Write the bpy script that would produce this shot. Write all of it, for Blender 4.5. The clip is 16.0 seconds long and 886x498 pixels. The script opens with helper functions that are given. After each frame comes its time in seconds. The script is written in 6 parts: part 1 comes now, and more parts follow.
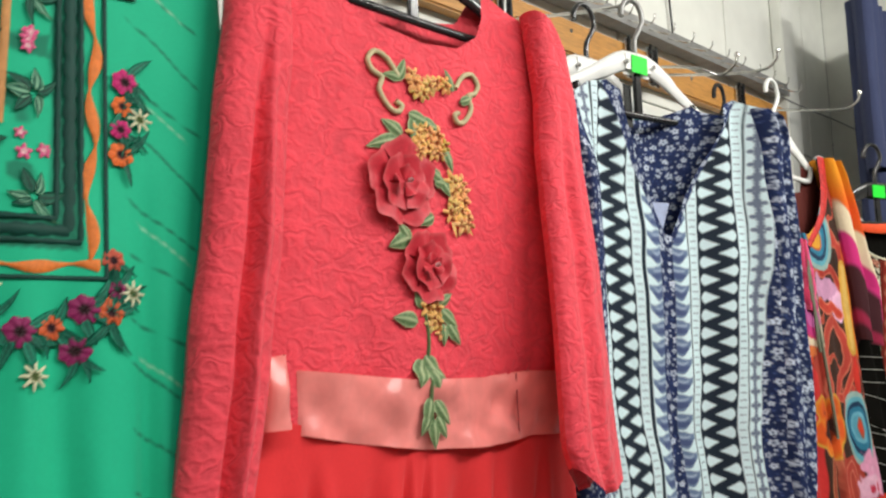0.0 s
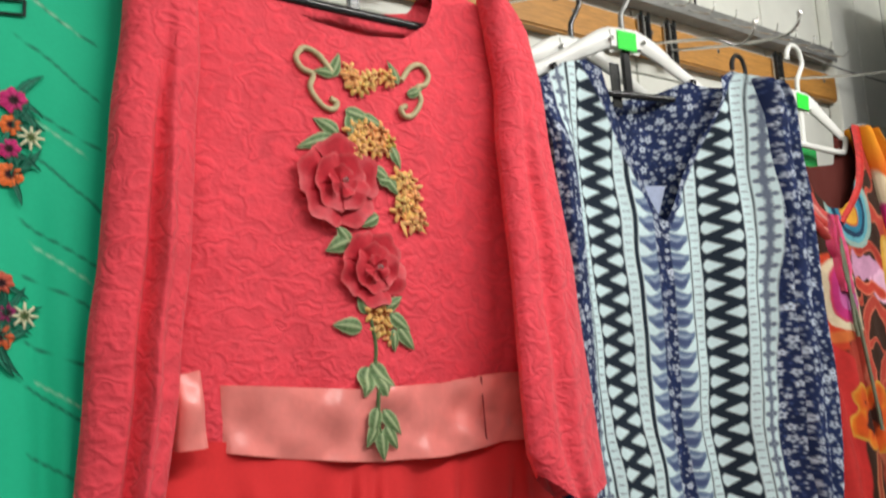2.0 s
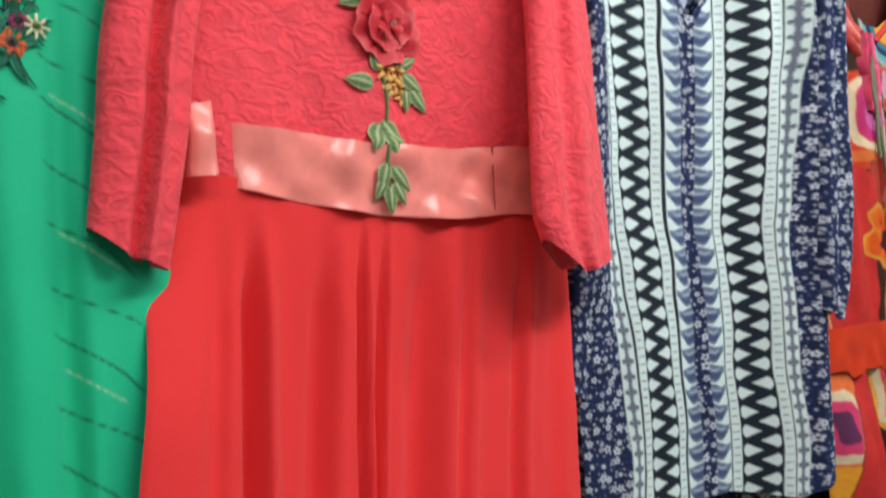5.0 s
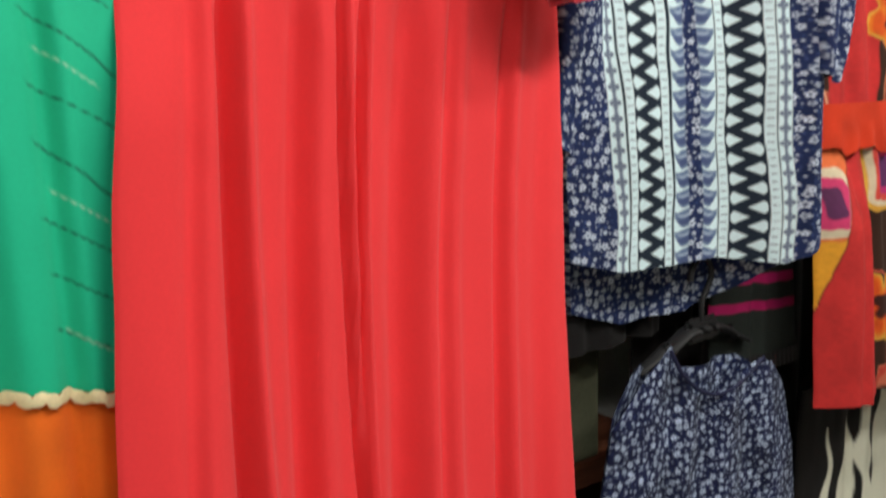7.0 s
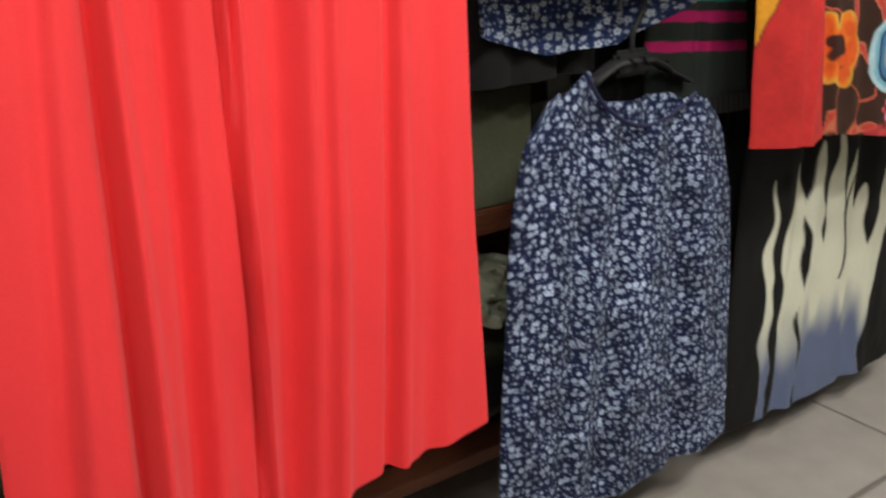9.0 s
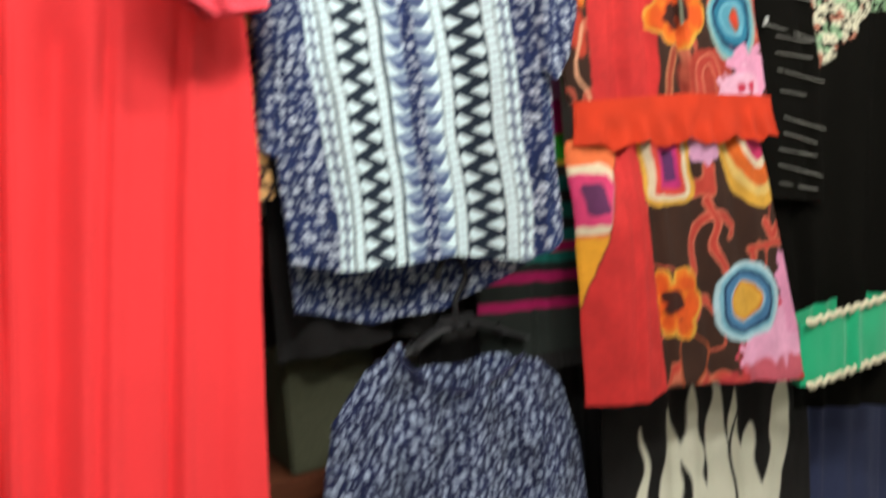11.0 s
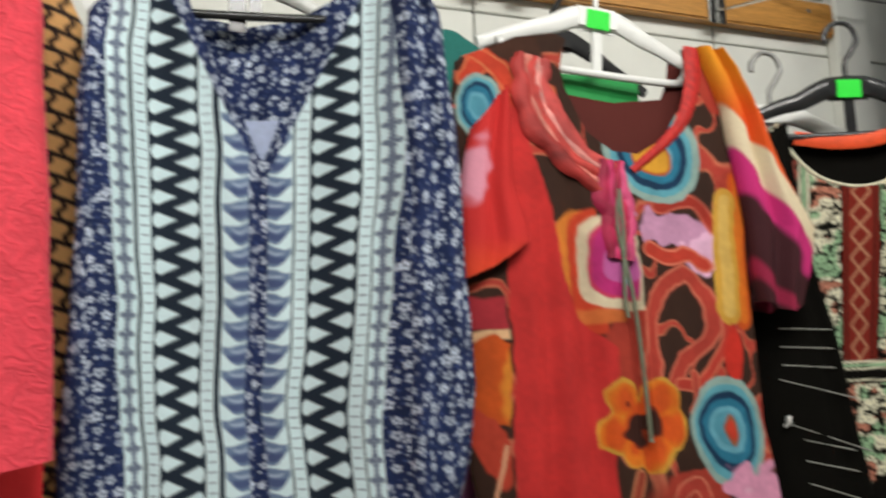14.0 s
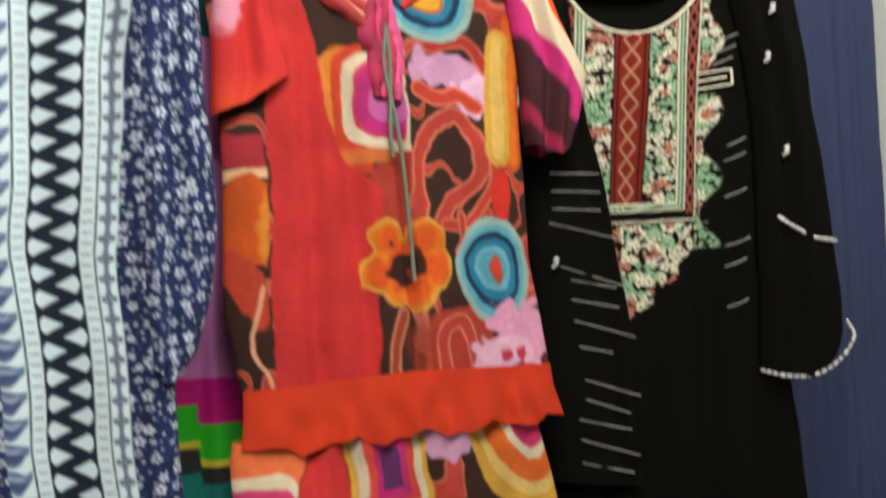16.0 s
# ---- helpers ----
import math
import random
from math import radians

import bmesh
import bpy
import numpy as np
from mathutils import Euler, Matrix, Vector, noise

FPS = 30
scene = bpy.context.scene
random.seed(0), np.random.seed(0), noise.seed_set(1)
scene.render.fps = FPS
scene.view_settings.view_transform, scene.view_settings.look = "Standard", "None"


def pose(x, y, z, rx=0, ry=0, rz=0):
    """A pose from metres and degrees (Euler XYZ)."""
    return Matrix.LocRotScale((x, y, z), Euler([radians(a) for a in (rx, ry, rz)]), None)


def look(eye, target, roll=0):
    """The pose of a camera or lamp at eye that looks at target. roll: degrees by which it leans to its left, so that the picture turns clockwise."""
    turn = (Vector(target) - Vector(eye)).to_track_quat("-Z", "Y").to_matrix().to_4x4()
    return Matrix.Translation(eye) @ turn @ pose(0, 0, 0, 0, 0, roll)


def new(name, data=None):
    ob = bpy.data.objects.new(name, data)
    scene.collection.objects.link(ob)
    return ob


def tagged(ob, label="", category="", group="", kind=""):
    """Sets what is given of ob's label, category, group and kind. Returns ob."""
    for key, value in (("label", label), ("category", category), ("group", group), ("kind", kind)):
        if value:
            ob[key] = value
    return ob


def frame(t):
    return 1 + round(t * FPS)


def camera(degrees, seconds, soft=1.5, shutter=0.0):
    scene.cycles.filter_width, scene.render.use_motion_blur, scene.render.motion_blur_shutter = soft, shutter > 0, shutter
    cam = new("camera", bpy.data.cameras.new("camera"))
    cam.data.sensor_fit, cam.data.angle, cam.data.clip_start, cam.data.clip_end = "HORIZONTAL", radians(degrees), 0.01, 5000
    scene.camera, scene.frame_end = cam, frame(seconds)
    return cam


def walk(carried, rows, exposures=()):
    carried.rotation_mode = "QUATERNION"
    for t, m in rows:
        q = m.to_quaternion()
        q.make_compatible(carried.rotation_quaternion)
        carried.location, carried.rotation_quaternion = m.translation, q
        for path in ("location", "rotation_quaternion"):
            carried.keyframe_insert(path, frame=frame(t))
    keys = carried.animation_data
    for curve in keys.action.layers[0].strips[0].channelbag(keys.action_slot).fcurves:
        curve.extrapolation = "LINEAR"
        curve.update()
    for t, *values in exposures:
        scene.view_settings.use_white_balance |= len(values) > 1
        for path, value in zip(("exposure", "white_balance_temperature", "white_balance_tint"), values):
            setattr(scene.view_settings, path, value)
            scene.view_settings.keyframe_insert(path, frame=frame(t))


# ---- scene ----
cam = camera(55.3, 16.0, soft=2.2, shutter=0.7)
PATH = [
    (0, (-0.676, -0.777, 1.468), (0.723, 0.632, 1.704), -1.8),
    (0.5, (-0.619, -0.801, 1.492), (0.723, 0.659, 1.752), -2.5),
    (1, (-0.579, -0.835, 1.502), (0.7, 0.676, 1.792), -3.3),
    (1.5, (-0.546, -0.843, 1.492), (0.706, 0.69, 1.782), -3.8),
    (2, (-0.521, -0.847, 1.47), (0.722, 0.702, 1.707), -4.2),
    (2.5, (-0.52, -0.846, 1.452), (0.734, 0.702, 1.628), -3.6),
    (3, (-0.512, -0.846, 1.429), (0.744, 0.703, 1.575), -3.2),
    (5.5, (-0.511, -0.856, 1.301), (0.67, 0.755, 1.203), -1.7),
    (6, (-0.5, -0.86, 1.258), (0.69, 0.739, 1.091), -1.1),
    (6.5, (-0.494, -0.86, 1.21), (0.693, 0.73, 0.964), -1.0),
    (7, (-0.498, -0.859, 1.172), (0.665, 0.734, 0.843), -1.7),
    (7.5, (-0.495, -0.865, 1.131), (0.643, 0.726, 0.715), -1.9),
    (8, (-0.456, -0.879, 1.06), (0.629, 0.716, 0.532), -2.0),
    (9.25, (-0.36, -1.04, 1.01), (0.645, 0.551, 0.31), -2.5),
    (10.5, (-0.252, -1.194, 1.075), (0.737, 0.495, 0.663), -3.0),
    (11, (-0.091, -1.181, 1.136), (0.895, 0.535, 0.849), -3.9),
    (11.5, (0.07, -1.073, 1.253), (1.054, 0.665, 1.16), -5.3),
    (12, (0.185, -1.022, 1.346), (1.059, 0.774, 1.467), -4.9),
    (12.5, (0.257, -1.036, 1.367), (0.985, 0.809, 1.624), -1.9),
    (13, (0.302, -1.062, 1.387), (0.94, 0.804, 1.722), -1.0),
    (13.5, (0.325, -1.093, 1.393), (0.937, 0.779, 1.743), -1.7),
    (14, (0.361, -1.098, 1.367), (1.05, 0.754, 1.671), -1.9),
    (14.5, (0.408, -1.118, 1.364), (1.221, 0.689, 1.634), -2.4),
    (15, (0.439, -1.133, 1.362), (1.349, 0.63, 1.614), -3.1),
    (15.5, (0.461, -1.125, 1.344), (1.434, 0.615, 1.509), -3.3),
    (16, (0.485, -1.112, 1.297), (1.479, 0.623, 1.332), -3.2),
]
EXPOSURE = [(0.0, -0.1), (1.2, -0.25), (2.2, -0.25), (3.0, -0.24), (5.5, -0.02), (6.5, 0.05), (8.0, 0.32), (9.2, 0.5), (10.5, 0.62), (11.2, 0.45), (12.0, -0.03), (13.0, -0.44), (14.0, -0.42), (15.5, 0.0), (16.0, 0.0)]
walk(cam, [(t, look(eye, target, roll)) for t, eye, target, roll in PATH], EXPOSURE)

# ---- world and light ----
world = bpy.data.worlds.new("world")
world.use_nodes = True
world.node_tree.nodes["Background"].inputs[0].default_value = (0.9, 0.95, 1.0, 1)
world.node_tree.nodes["Background"].inputs[1].default_value = 0.05
scene.world = world
TUBE_WATTS = [22.0, 15.0, 14.0]
TUBES = [(0.35, -1.5), (1.25, -1.05), (-1.2, -1.9)]
for (tx, ty), watts in zip(TUBES, TUBE_WATTS):
    lamp = bpy.data.lights.new("tube_lamp", "AREA")
    lamp.shape, lamp.size, lamp.size_y = "RECTANGLE", 1.15, 0.12
    lamp.energy, lamp.color = watts, (1.0, 0.98, 0.93)
    new("tube_lamp", lamp).matrix_world = look((tx, ty, 2.56), (tx, ty + 1.5, 0.6))


# ---- materials ----
def lin(r, g, b):
    """Colour from 0..255 display values."""
    return tuple(((c / 255 + 0.055) / 1.055) ** 2.4 if c > 10 else c / 255 / 12.92 for c in (r, g, b))


def material(name, color=None, rough=0.8, metal=0.0, bump=0.0, scale=200.0, vary=0.1, vary_scale=9.0, kind="noise", sheen=0.0, attr="", trans=0.0, stretch=(1, 1, 1), dist=0.002, spec=0.3):
    m = bpy.data.materials.new(name)
    m.use_nodes = True
    n, lk = m.node_tree.nodes, m.node_tree.links
    b = n["Principled BSDF"]
    b.inputs["Roughness"].default_value, b.inputs["Metallic"].default_value = rough, metal
    b.inputs["Specular IOR Level"].default_value = spec
    if sheen:
        b.inputs["Sheen Weight"].default_value, b.inputs["Sheen Roughness"].default_value = sheen, 0.5
    if trans:
        b.inputs["Transmission Weight"].default_value = trans
    co = n.new("ShaderNodeTexCoord")
    mp = n.new("ShaderNodeMapping")
    mp.inputs["Scale"].default_value = stretch
    lk.new(co.outputs["Object"], mp.inputs["Vector"])
    if attr:
        src = n.new("ShaderNodeVertexColor")
        src.layer_name = attr
        col = src.outputs["Color"]
    else:
        src = n.new("ShaderNodeRGB")
        src.outputs[0].default_value = (*color, 1)
        col = src.outputs[0]
    big = n.new("ShaderNodeTexNoise")
    big.inputs["Scale"].default_value, big.inputs["Detail"].default_value = vary_scale, 6
    lk.new(mp.outputs["Vector"], big.inputs["Vector"])
    fine = n.new("ShaderNodeTexNoise")
    fine.inputs["Scale"].default_value, fine.inputs["Detail"].default_value = scale * 0.6, 3
    lk.new(mp.outputs["Vector"], fine.inputs["Vector"])
    add = n.new("ShaderNodeMath")
    add.operation = "ADD"
    lk.new(big.outputs["Fac"], add.inputs[0])
    lk.new(fine.outputs["Fac"], add.inputs[1])
    rng = n.new("ShaderNodeMapRange")
    rng.inputs["From Min"].default_value, rng.inputs["From Max"].default_value = 0.6, 1.4
    rng.inputs["To Min"].default_value, rng.inputs["To Max"].default_value = 1 - vary, 1 + vary
    lk.new(add.outputs[0], rng.inputs["Value"])
    mul = n.new("ShaderNodeVectorMath")
    mul.operation = "SCALE"
    lk.new(col, mul.inputs[0])
    lk.new(rng.outputs["Result"], mul.inputs["Scale"])
    lk.new(mul.outputs[0], b.inputs["Base Color"])
    if bump:
        if kind == "lace":
            # raised cord motifs wandering over a fine net
            warp = n.new("ShaderNodeTexNoise")
            warp.inputs["Scale"].default_value, warp.inputs["Detail"].default_value = scale * 0.8, 2
            lk.new(mp.outputs["Vector"], warp.inputs["Vector"])
            mixv = n.new("ShaderNodeVectorMath")
            mixv.operation = "MULTIPLY_ADD"
            mixv.inputs[1].default_value = (1.4 / scale,) * 3
            lk.new(warp.outputs["Color"], mixv.inputs[0])
            lk.new(mp.outputs["Vector"], mixv.inputs[2])
            cord = n.new("ShaderNodeTexNoise")
            cord.inputs["Scale"].default_value, cord.inputs["Detail"].default_value = scale * 0.55, 1.0
            cord.inputs["Distortion"].default_value = 0.6
            lk.new(mixv.outputs[0], cord.inputs["Vector"])
            sine = n.new("ShaderNodeMath")
            sine.operation = "SINE"
            k = n.new("ShaderNodeMath")
            k.operation = "MULTIPLY"
            k.inputs[1].default_value = 24.0
            lk.new(cord.outputs["Fac"], k.inputs[0])
            lk.new(k.outputs[0], sine.inputs[0])
            net = n.new("ShaderNodeTexNoise")
            net.inputs["Scale"].default_value, net.inputs["Detail"].default_value = scale * 3.2, 2
            lk.new(mp.outputs["Vector"], net.inputs["Vector"])
            h = n.new("ShaderNodeMath")
            h.operation = "MULTIPLY_ADD"
            h.inputs[1].default_value = 1.6
            lk.new(net.outputs["Fac"], h.inputs[0])
            lk.new(sine.outputs[0], h.inputs[2])
            height = h.outputs[0]
            # relief shading put into the colour: cords lightened, hollows darkened
            lift = n.new("ShaderNodeMapRange")
            lift.inputs["From Min"].default_value, lift.inputs["From Max"].default_value = -0.6, 1.8
            lift.inputs["To Min"].default_value, lift.inputs["To Max"].default_value = 0.94, 1.08
            lk.new(height, lift.inputs["Value"])
            mul2 = n.new("ShaderNodeVectorMath")
            mul2.operation = "SCALE"
            lk.new(mul.outputs[0], mul2.inputs[0])
            lk.new(lift.outputs["Result"], mul2.inputs["Scale"])
            lk.new(mul2.outputs[0], b.inputs["Base Color"])
        elif kind == "weave":
            wx = n.new("ShaderNodeTexWave")
            wx.bands_direction = "X"
            wz = n.new("ShaderNodeTexWave")
            wz.bands_direction = "Z"
            for w in (wx, wz):
                w.inputs["Scale"].default_value, w.inputs["Distortion"].default_value = scale, 1.5
                lk.new(mp.outputs["Vector"], w.inputs["Vector"])
            h = n.new("ShaderNodeMath")
            lk.new(wx.outputs["Fac"], h.inputs[0])
            lk.new(wz.outputs["Fac"], h.inputs[1])
            height = h.outputs[0]
        else:
            height = fine.outputs["Fac"]
        bp = n.new("ShaderNodeBump")
        bp.inputs["Strength"].default_value, bp.inputs["Distance"].default_value = bump, dist
        lk.new(height, bp.inputs["Height"])
        lk.new(bp.outputs["Normal"], b.inputs["Normal"])
    return m


RED = lin(231, 52, 56)
M_LACE = material("red_lace", lin(232, 69, 84), 0.72, bump=0.36, scale=62, kind="lace", vary=0.12, vary_scale=45, sheen=0.15, stretch=(0.85, 1, 1.2), dist=0.0019)
M_CREPE = material("red_crepe", RED, 0.8, bump=0.12, scale=500, kind="noise", vary=0.05, vary_scale=5, sheen=0.1)
M_SATIN = material("pink_satin", lin(246, 142, 136), 0.3, bump=0.4, scale=45, vary=0.2, vary_scale=22, sheen=0.1, dist=0.005, spec=0.55)
M_PRINT = material("printed_cotton", None, 0.85, bump=0.15, scale=420, kind="weave", vary=0.07, vary_scale=14, attr="print", dist=0.0006)
M_STITCH = material("embroidery_thread", None, 0.6, bump=0.5, scale=600, vary=0.15, vary_scale=60, attr="print", dist=0.0008)
M_BLACK = material("black_crepe", None, 0.9, bump=0.15, scale=450, vary=0.12, vary_scale=9, attr="print", dist=0.0006, spec=0.06)
M_GREEN = material("green_chiffon", None, 0.7, bump=0.12, scale=420, vary=0.05, vary_scale=6, attr="print", dist=0.0006, sheen=0.15)
M_ORGANZA = material("organza", None, 0.5, bump=0.2, scale=300, vary=0.18, vary_scale=50, sheen=0.15, attr="print")
M_BLACK_PLASTIC = material("black_plastic", (0.018, 0.019, 0.02), 0.2, bump=0.05, scale=120, vary=0.2, spec=0.6)
M_WHITE_PLASTIC = material("white_plastic", (0.8, 0.81, 0.78), 0.3, bump=0.03, scale=90, vary=0.05, spec=0.5)
M_MATT_BLACK = material("matt_black_plastic", (0.015, 0.015, 0.016), 0.6, bump=0.08, scale=150, vary=0.2, spec=0.3)
M_STICKER = material("green_sticker", lin(40, 225, 60), 0.5, vary=0.05)
M_GREEN_CARD = material("green_card", lin(40, 150, 75), 0.55, vary=0.1)
M_CHROME = material("chrome", (0.62, 0.62, 0.6), 0.22, 1.0, bump=0.05, scale=80, vary=0.15)
M_STEEL = material("dull_steel", (0.3, 0.3, 0.29), 0.5, 0.6, bump=0.1, scale=60, vary=0.2)
M_WOOD = material("varnished_wood", lin(188, 134, 66), 0.45, bump=0.15, scale=40, vary=0.28, vary_scale=6, stretch=(1.5, 8, 14), spec=0.45)
M_WALL = material("white_painted_panel", (0.79, 0.80, 0.74), 0.55, bump=0.06, scale=30, vary=0.06, vary_scale=3)
M_WALL_DIM = material("grey_plaster", (0.5, 0.5, 0.46), 0.8, bump=0.15, scale=40, vary=0.1, vary_scale=2.5)
M_JOINT = material("dark_joint", (0.09, 0.09, 0.08), 0.9, vary=0.2)
M_FLOOR = material("floor_tile", (0.33, 0.3, 0.27), 0.4, bump=0.05, scale=20, vary=0.15, vary_scale=4)
M_GROUT = material("grout", (0.12, 0.11, 0.1), 0.9, vary=0.2)
M_CEIL = material("ceiling_paint", (0.72, 0.72, 0.7), 0.85, bump=0.1, scale=40, vary=0.05)
M_NAVY = material("navy_twill", lin(58, 66, 98), 0.85, bump=0.2, scale=380, kind="weave", vary=0.12, vary_scale=7, dist=0.0008)
M_DARK = material("dark_cloth", lin(26, 24, 24), 0.85, bump=0.2, scale=300, vary=0.3, vary_scale=6, sheen=0.05)
M_DARKB = material("dark_brown_cloth", lin(66, 44, 34), 0.85, bump=0.2, scale=300, vary=0.3, vary_scale=6)
M_GREY = material("grey_cloth", lin(112, 114, 102), 0.85, bump=0.2, scale=260, vary=0.15, vary_scale=5)
M_OLIVE = material("olive_cloth", lin(70, 72, 54), 0.85, bump=0.2, scale=240, vary=0.2, vary_scale=8)
M_SHELF = material("brown_shelf_wood", lin(92, 52, 34), 0.5, bump=0.15, scale=40, vary=0.3, vary_scale=6, stretch=(1.5, 8, 14), spec=0.3)
M_TEAL = material("teal_cloth", lin(40, 112, 104), 0.85, bump=0.2, scale=300, vary=0.15, vary_scale=9)
M_BAG = material("pale_plastic", lin(176, 182, 160), 0.35, bump=0.2, scale=40, vary=0.15, vary_scale=12, spec=0.5)
M_BEAD = material("silver_beads", (0.75, 0.75, 0.72), 0.25, 0.5, bump=0.1, scale=200, vary=0.15, spec=0.7)
M_LAMP = material("fixture_enamel", (0.8, 0.8, 0.78), 0.35, vary=0.05)
M_GLOW = bpy.data.materials.new("tube_glow")
M_GLOW.use_nodes = True
M_GLOW.node_tree.nodes["Principled BSDF"].inputs["Emission Color"].default_value = (1, 0.98, 0.93, 1)
M_GLOW.node_tree.nodes["Principled BSDF"].inputs["Emission Strength"].default_value = 6.0


# ---- building helpers ----
def thing(name, at, label, category, group="", kind=""):
    ob = new(name)
    ob.location = at
    ob.empty_display_size = 0.05
    return tagged(ob, label, category, group, kind)


def root_of(ob):
    while ob.parent:
        ob = ob.parent
    return ob


def raw(name, verts, faces, mat, parent=None, label="", cols=None, smooth=True):
    """One mesh object from arrays in world metres, under its thing or part."""
    verts = np.asarray(verts, float)
    if parent is not None:
        verts = verts - np.array(root_of(parent).location)
    me = bpy.data.meshes.new(name)
    me.from_pydata(verts.tolist(), [], faces.tolist() if hasattr(faces, "tolist") else faces)
    if cols is not None:
        at = me.color_attributes.new("print", "FLOAT_COLOR", "POINT")
        at.data.foreach_set("color", np.c_[cols, np.ones(len(cols))].astype(np.float32).ravel())
    me.polygons.foreach_set("use_smooth", [smooth] * len(me.polygons))
    me.materials.append(mat)
    me.update()
    ob = new(name, me)
    ob.parent = parent
    return tagged(ob, label)


def part(name, bm, mat, parent, label="", smooth=False):
    """One bmesh, in world metres, as one mesh under a thing or a part."""
    if parent is not None:
        bmesh.ops.translate(bm, verts=bm.verts, vec=-Vector(root_of(parent).location))
    me = bpy.data.meshes.new(name)
    bm.to_mesh(me)
    bm.free()
    me.polygons.foreach_set("use_smooth", [smooth] * len(me.polygons))
    me.materials.append(mat)
    ob = new(name, me)
    ob.parent = parent
    return tagged(ob, label)


def box(x0, x1, y0, y1, z0, z1, bevel=0.003):
    bm = bmesh.new()
    bmesh.ops.create_cube(bm, size=1, matrix=Matrix.Translation(((x0 + x1) / 2, (y0 + y1) / 2, (z0 + z1) / 2)) @ Matrix.Diagonal((x1 - x0, y1 - y0, z1 - z0, 1)))
    if bevel:
        bmesh.ops.bevel(bm, geom=bm.edges[:], offset=bevel, segments=2, affect="EDGES")
    return bm


def quads(nu, nv, wrap=False, start=0):
    """Faces of a grid of nv rows and nu columns."""
    cols = nu if wrap else nu - 1
    i, j = np.meshgrid(np.arange(nv - 1), np.arange(cols), indexing="ij")
    k = (j + 1) % nu
    return (start + np.stack([i * nu + j, (i + 1) * nu + j, (i + 1) * nu + k, i * nu + k], -1)).reshape(-1, 4)


def tube(path, radius, n=8, flat=1.0):
    """A rod along a line; radius may change along it; flat squeezes it in y."""
    p = np.asarray(path, float)
    r = np.broadcast_to(np.asarray(radius, float), (len(p),))
    t = np.gradient(p, axis=0)
    t /= np.linalg.norm(t, axis=1)[:, None] + 1e-9
    ref = np.array([0, 1.0, 0]) if np.abs(t[:, 1]).max() < 0.9 else np.array([1.0, 0, 0])
    a = np.cross(t, ref)
    a /= np.linalg.norm(a, axis=1)[:, None] + 1e-9
    b = np.cross(t, a)
    ang = np.arange(n) * 2 * np.pi / n
    v = p[:, None] + r[:, None, None] * (np.cos(ang)[None, :, None] * a[:, None] + flat * np.sin(ang)[None, :, None] * b[:, None])
    f = quads(n, len(p), True).tolist()
    f += [list(range(n))[::-1], list(range((len(p) - 1) * n, len(p) * n))]
    return v.reshape(-1, 3), f


def joined(pieces):
    vs, fs, n = [], [], 0
    for v, f in pieces:
        vs.append(np.asarray(v))
        fs += [[i + n for i in q] for q in f]
        n += len(v)
    return np.concatenate(vs), fs


def spline(pts, n=40):
    """A smooth line through some points."""
    p = np.asarray(pts, float)
    q = np.vstack([2 * p[0] - p[1], p, 2 * p[-1] - p[-2]])
    out = []
    for s in np.linspace(0, len(p) - 1.0001, n):
        i, f = int(s), s - int(s)
        a, b, c, d = q[i:i + 4]
        out.append(0.5 * (2 * b + (c - a) * f + (2 * a - 5 * b + 4 * c - d) * f * f + (3 * b - a - 3 * c + d) * f ** 3))
    return np.array(out)


TABLE = np.random.RandomState(7).rand(128, 128, 4)


def vnoise(a, b, k=0):
    """Smooth value noise, -1 to 1."""
    i, j = np.floor(a).astype(int), np.floor(b).astype(int)
    f, g = a - i, b - j
    f, g = f * f * (3 - 2 * f), g * g * (3 - 2 * g)
    T = TABLE[:, :, k % 4]
    h = lambda di, dj: T[(i + di + 17 * k) % 128, (j + dj + 31 * k) % 128]
    return 2 * ((h(0, 0) * (1 - f) + h(1, 0) * f) * (1 - g) + (h(0, 1) * (1 - f) + h(1, 1) * f) * g) - 1


def step(a, b, x):
    s = np.clip((x - a) / (b - a), 0, 1)
    return s * s * (3 - 2 * s)


def inside(d, soft=0.0012):
    """Soft mask of a signed distance."""
    return 1 - step(-soft, soft, d)


def over(col, mask, c):
    return col * (1 - mask[:, None]) + np.array(c)[None] * mask[:, None]


def scatter(x, z, cell, seed, low, high, petals=5):
    """Small flowers strewn one to a cell: mask of petals, mask of eyes."""
    i, j = np.floor(x / cell).astype(int), np.floor(z / cell).astype(int)
    m, e = np.zeros_like(x), np.zeros_like(x)
    for di in (-1, 0, 1):
        for dj in (-1, 0, 1):
            r = TABLE[(i + di + 13 * seed) % 128, (j + dj + 29 * seed) % 128]
            dx, dz = x - (i + di + 0.15 + 0.7 * r[:, 0]) * cell, z - (j + dj + 0.15 + 0.7 * r[:, 1]) * cell
            rad, ang = np.hypot(dx, dz), np.arctan2(dz, dx)
            size = low + (high - low) * r[:, 2]
            d = rad - size * (0.84 + 0.20 * np.cos(petals * ang + 6.3 * r[:, 3]))
            m = np.maximum(m, inside(d, 0.0011) * (0.55 + 0.45 * r[:, 3]))
            e = np.maximum(e, inside(rad - size * (0.22 + 0.2 * r[:, 1]), 0.0008))
    return m, e


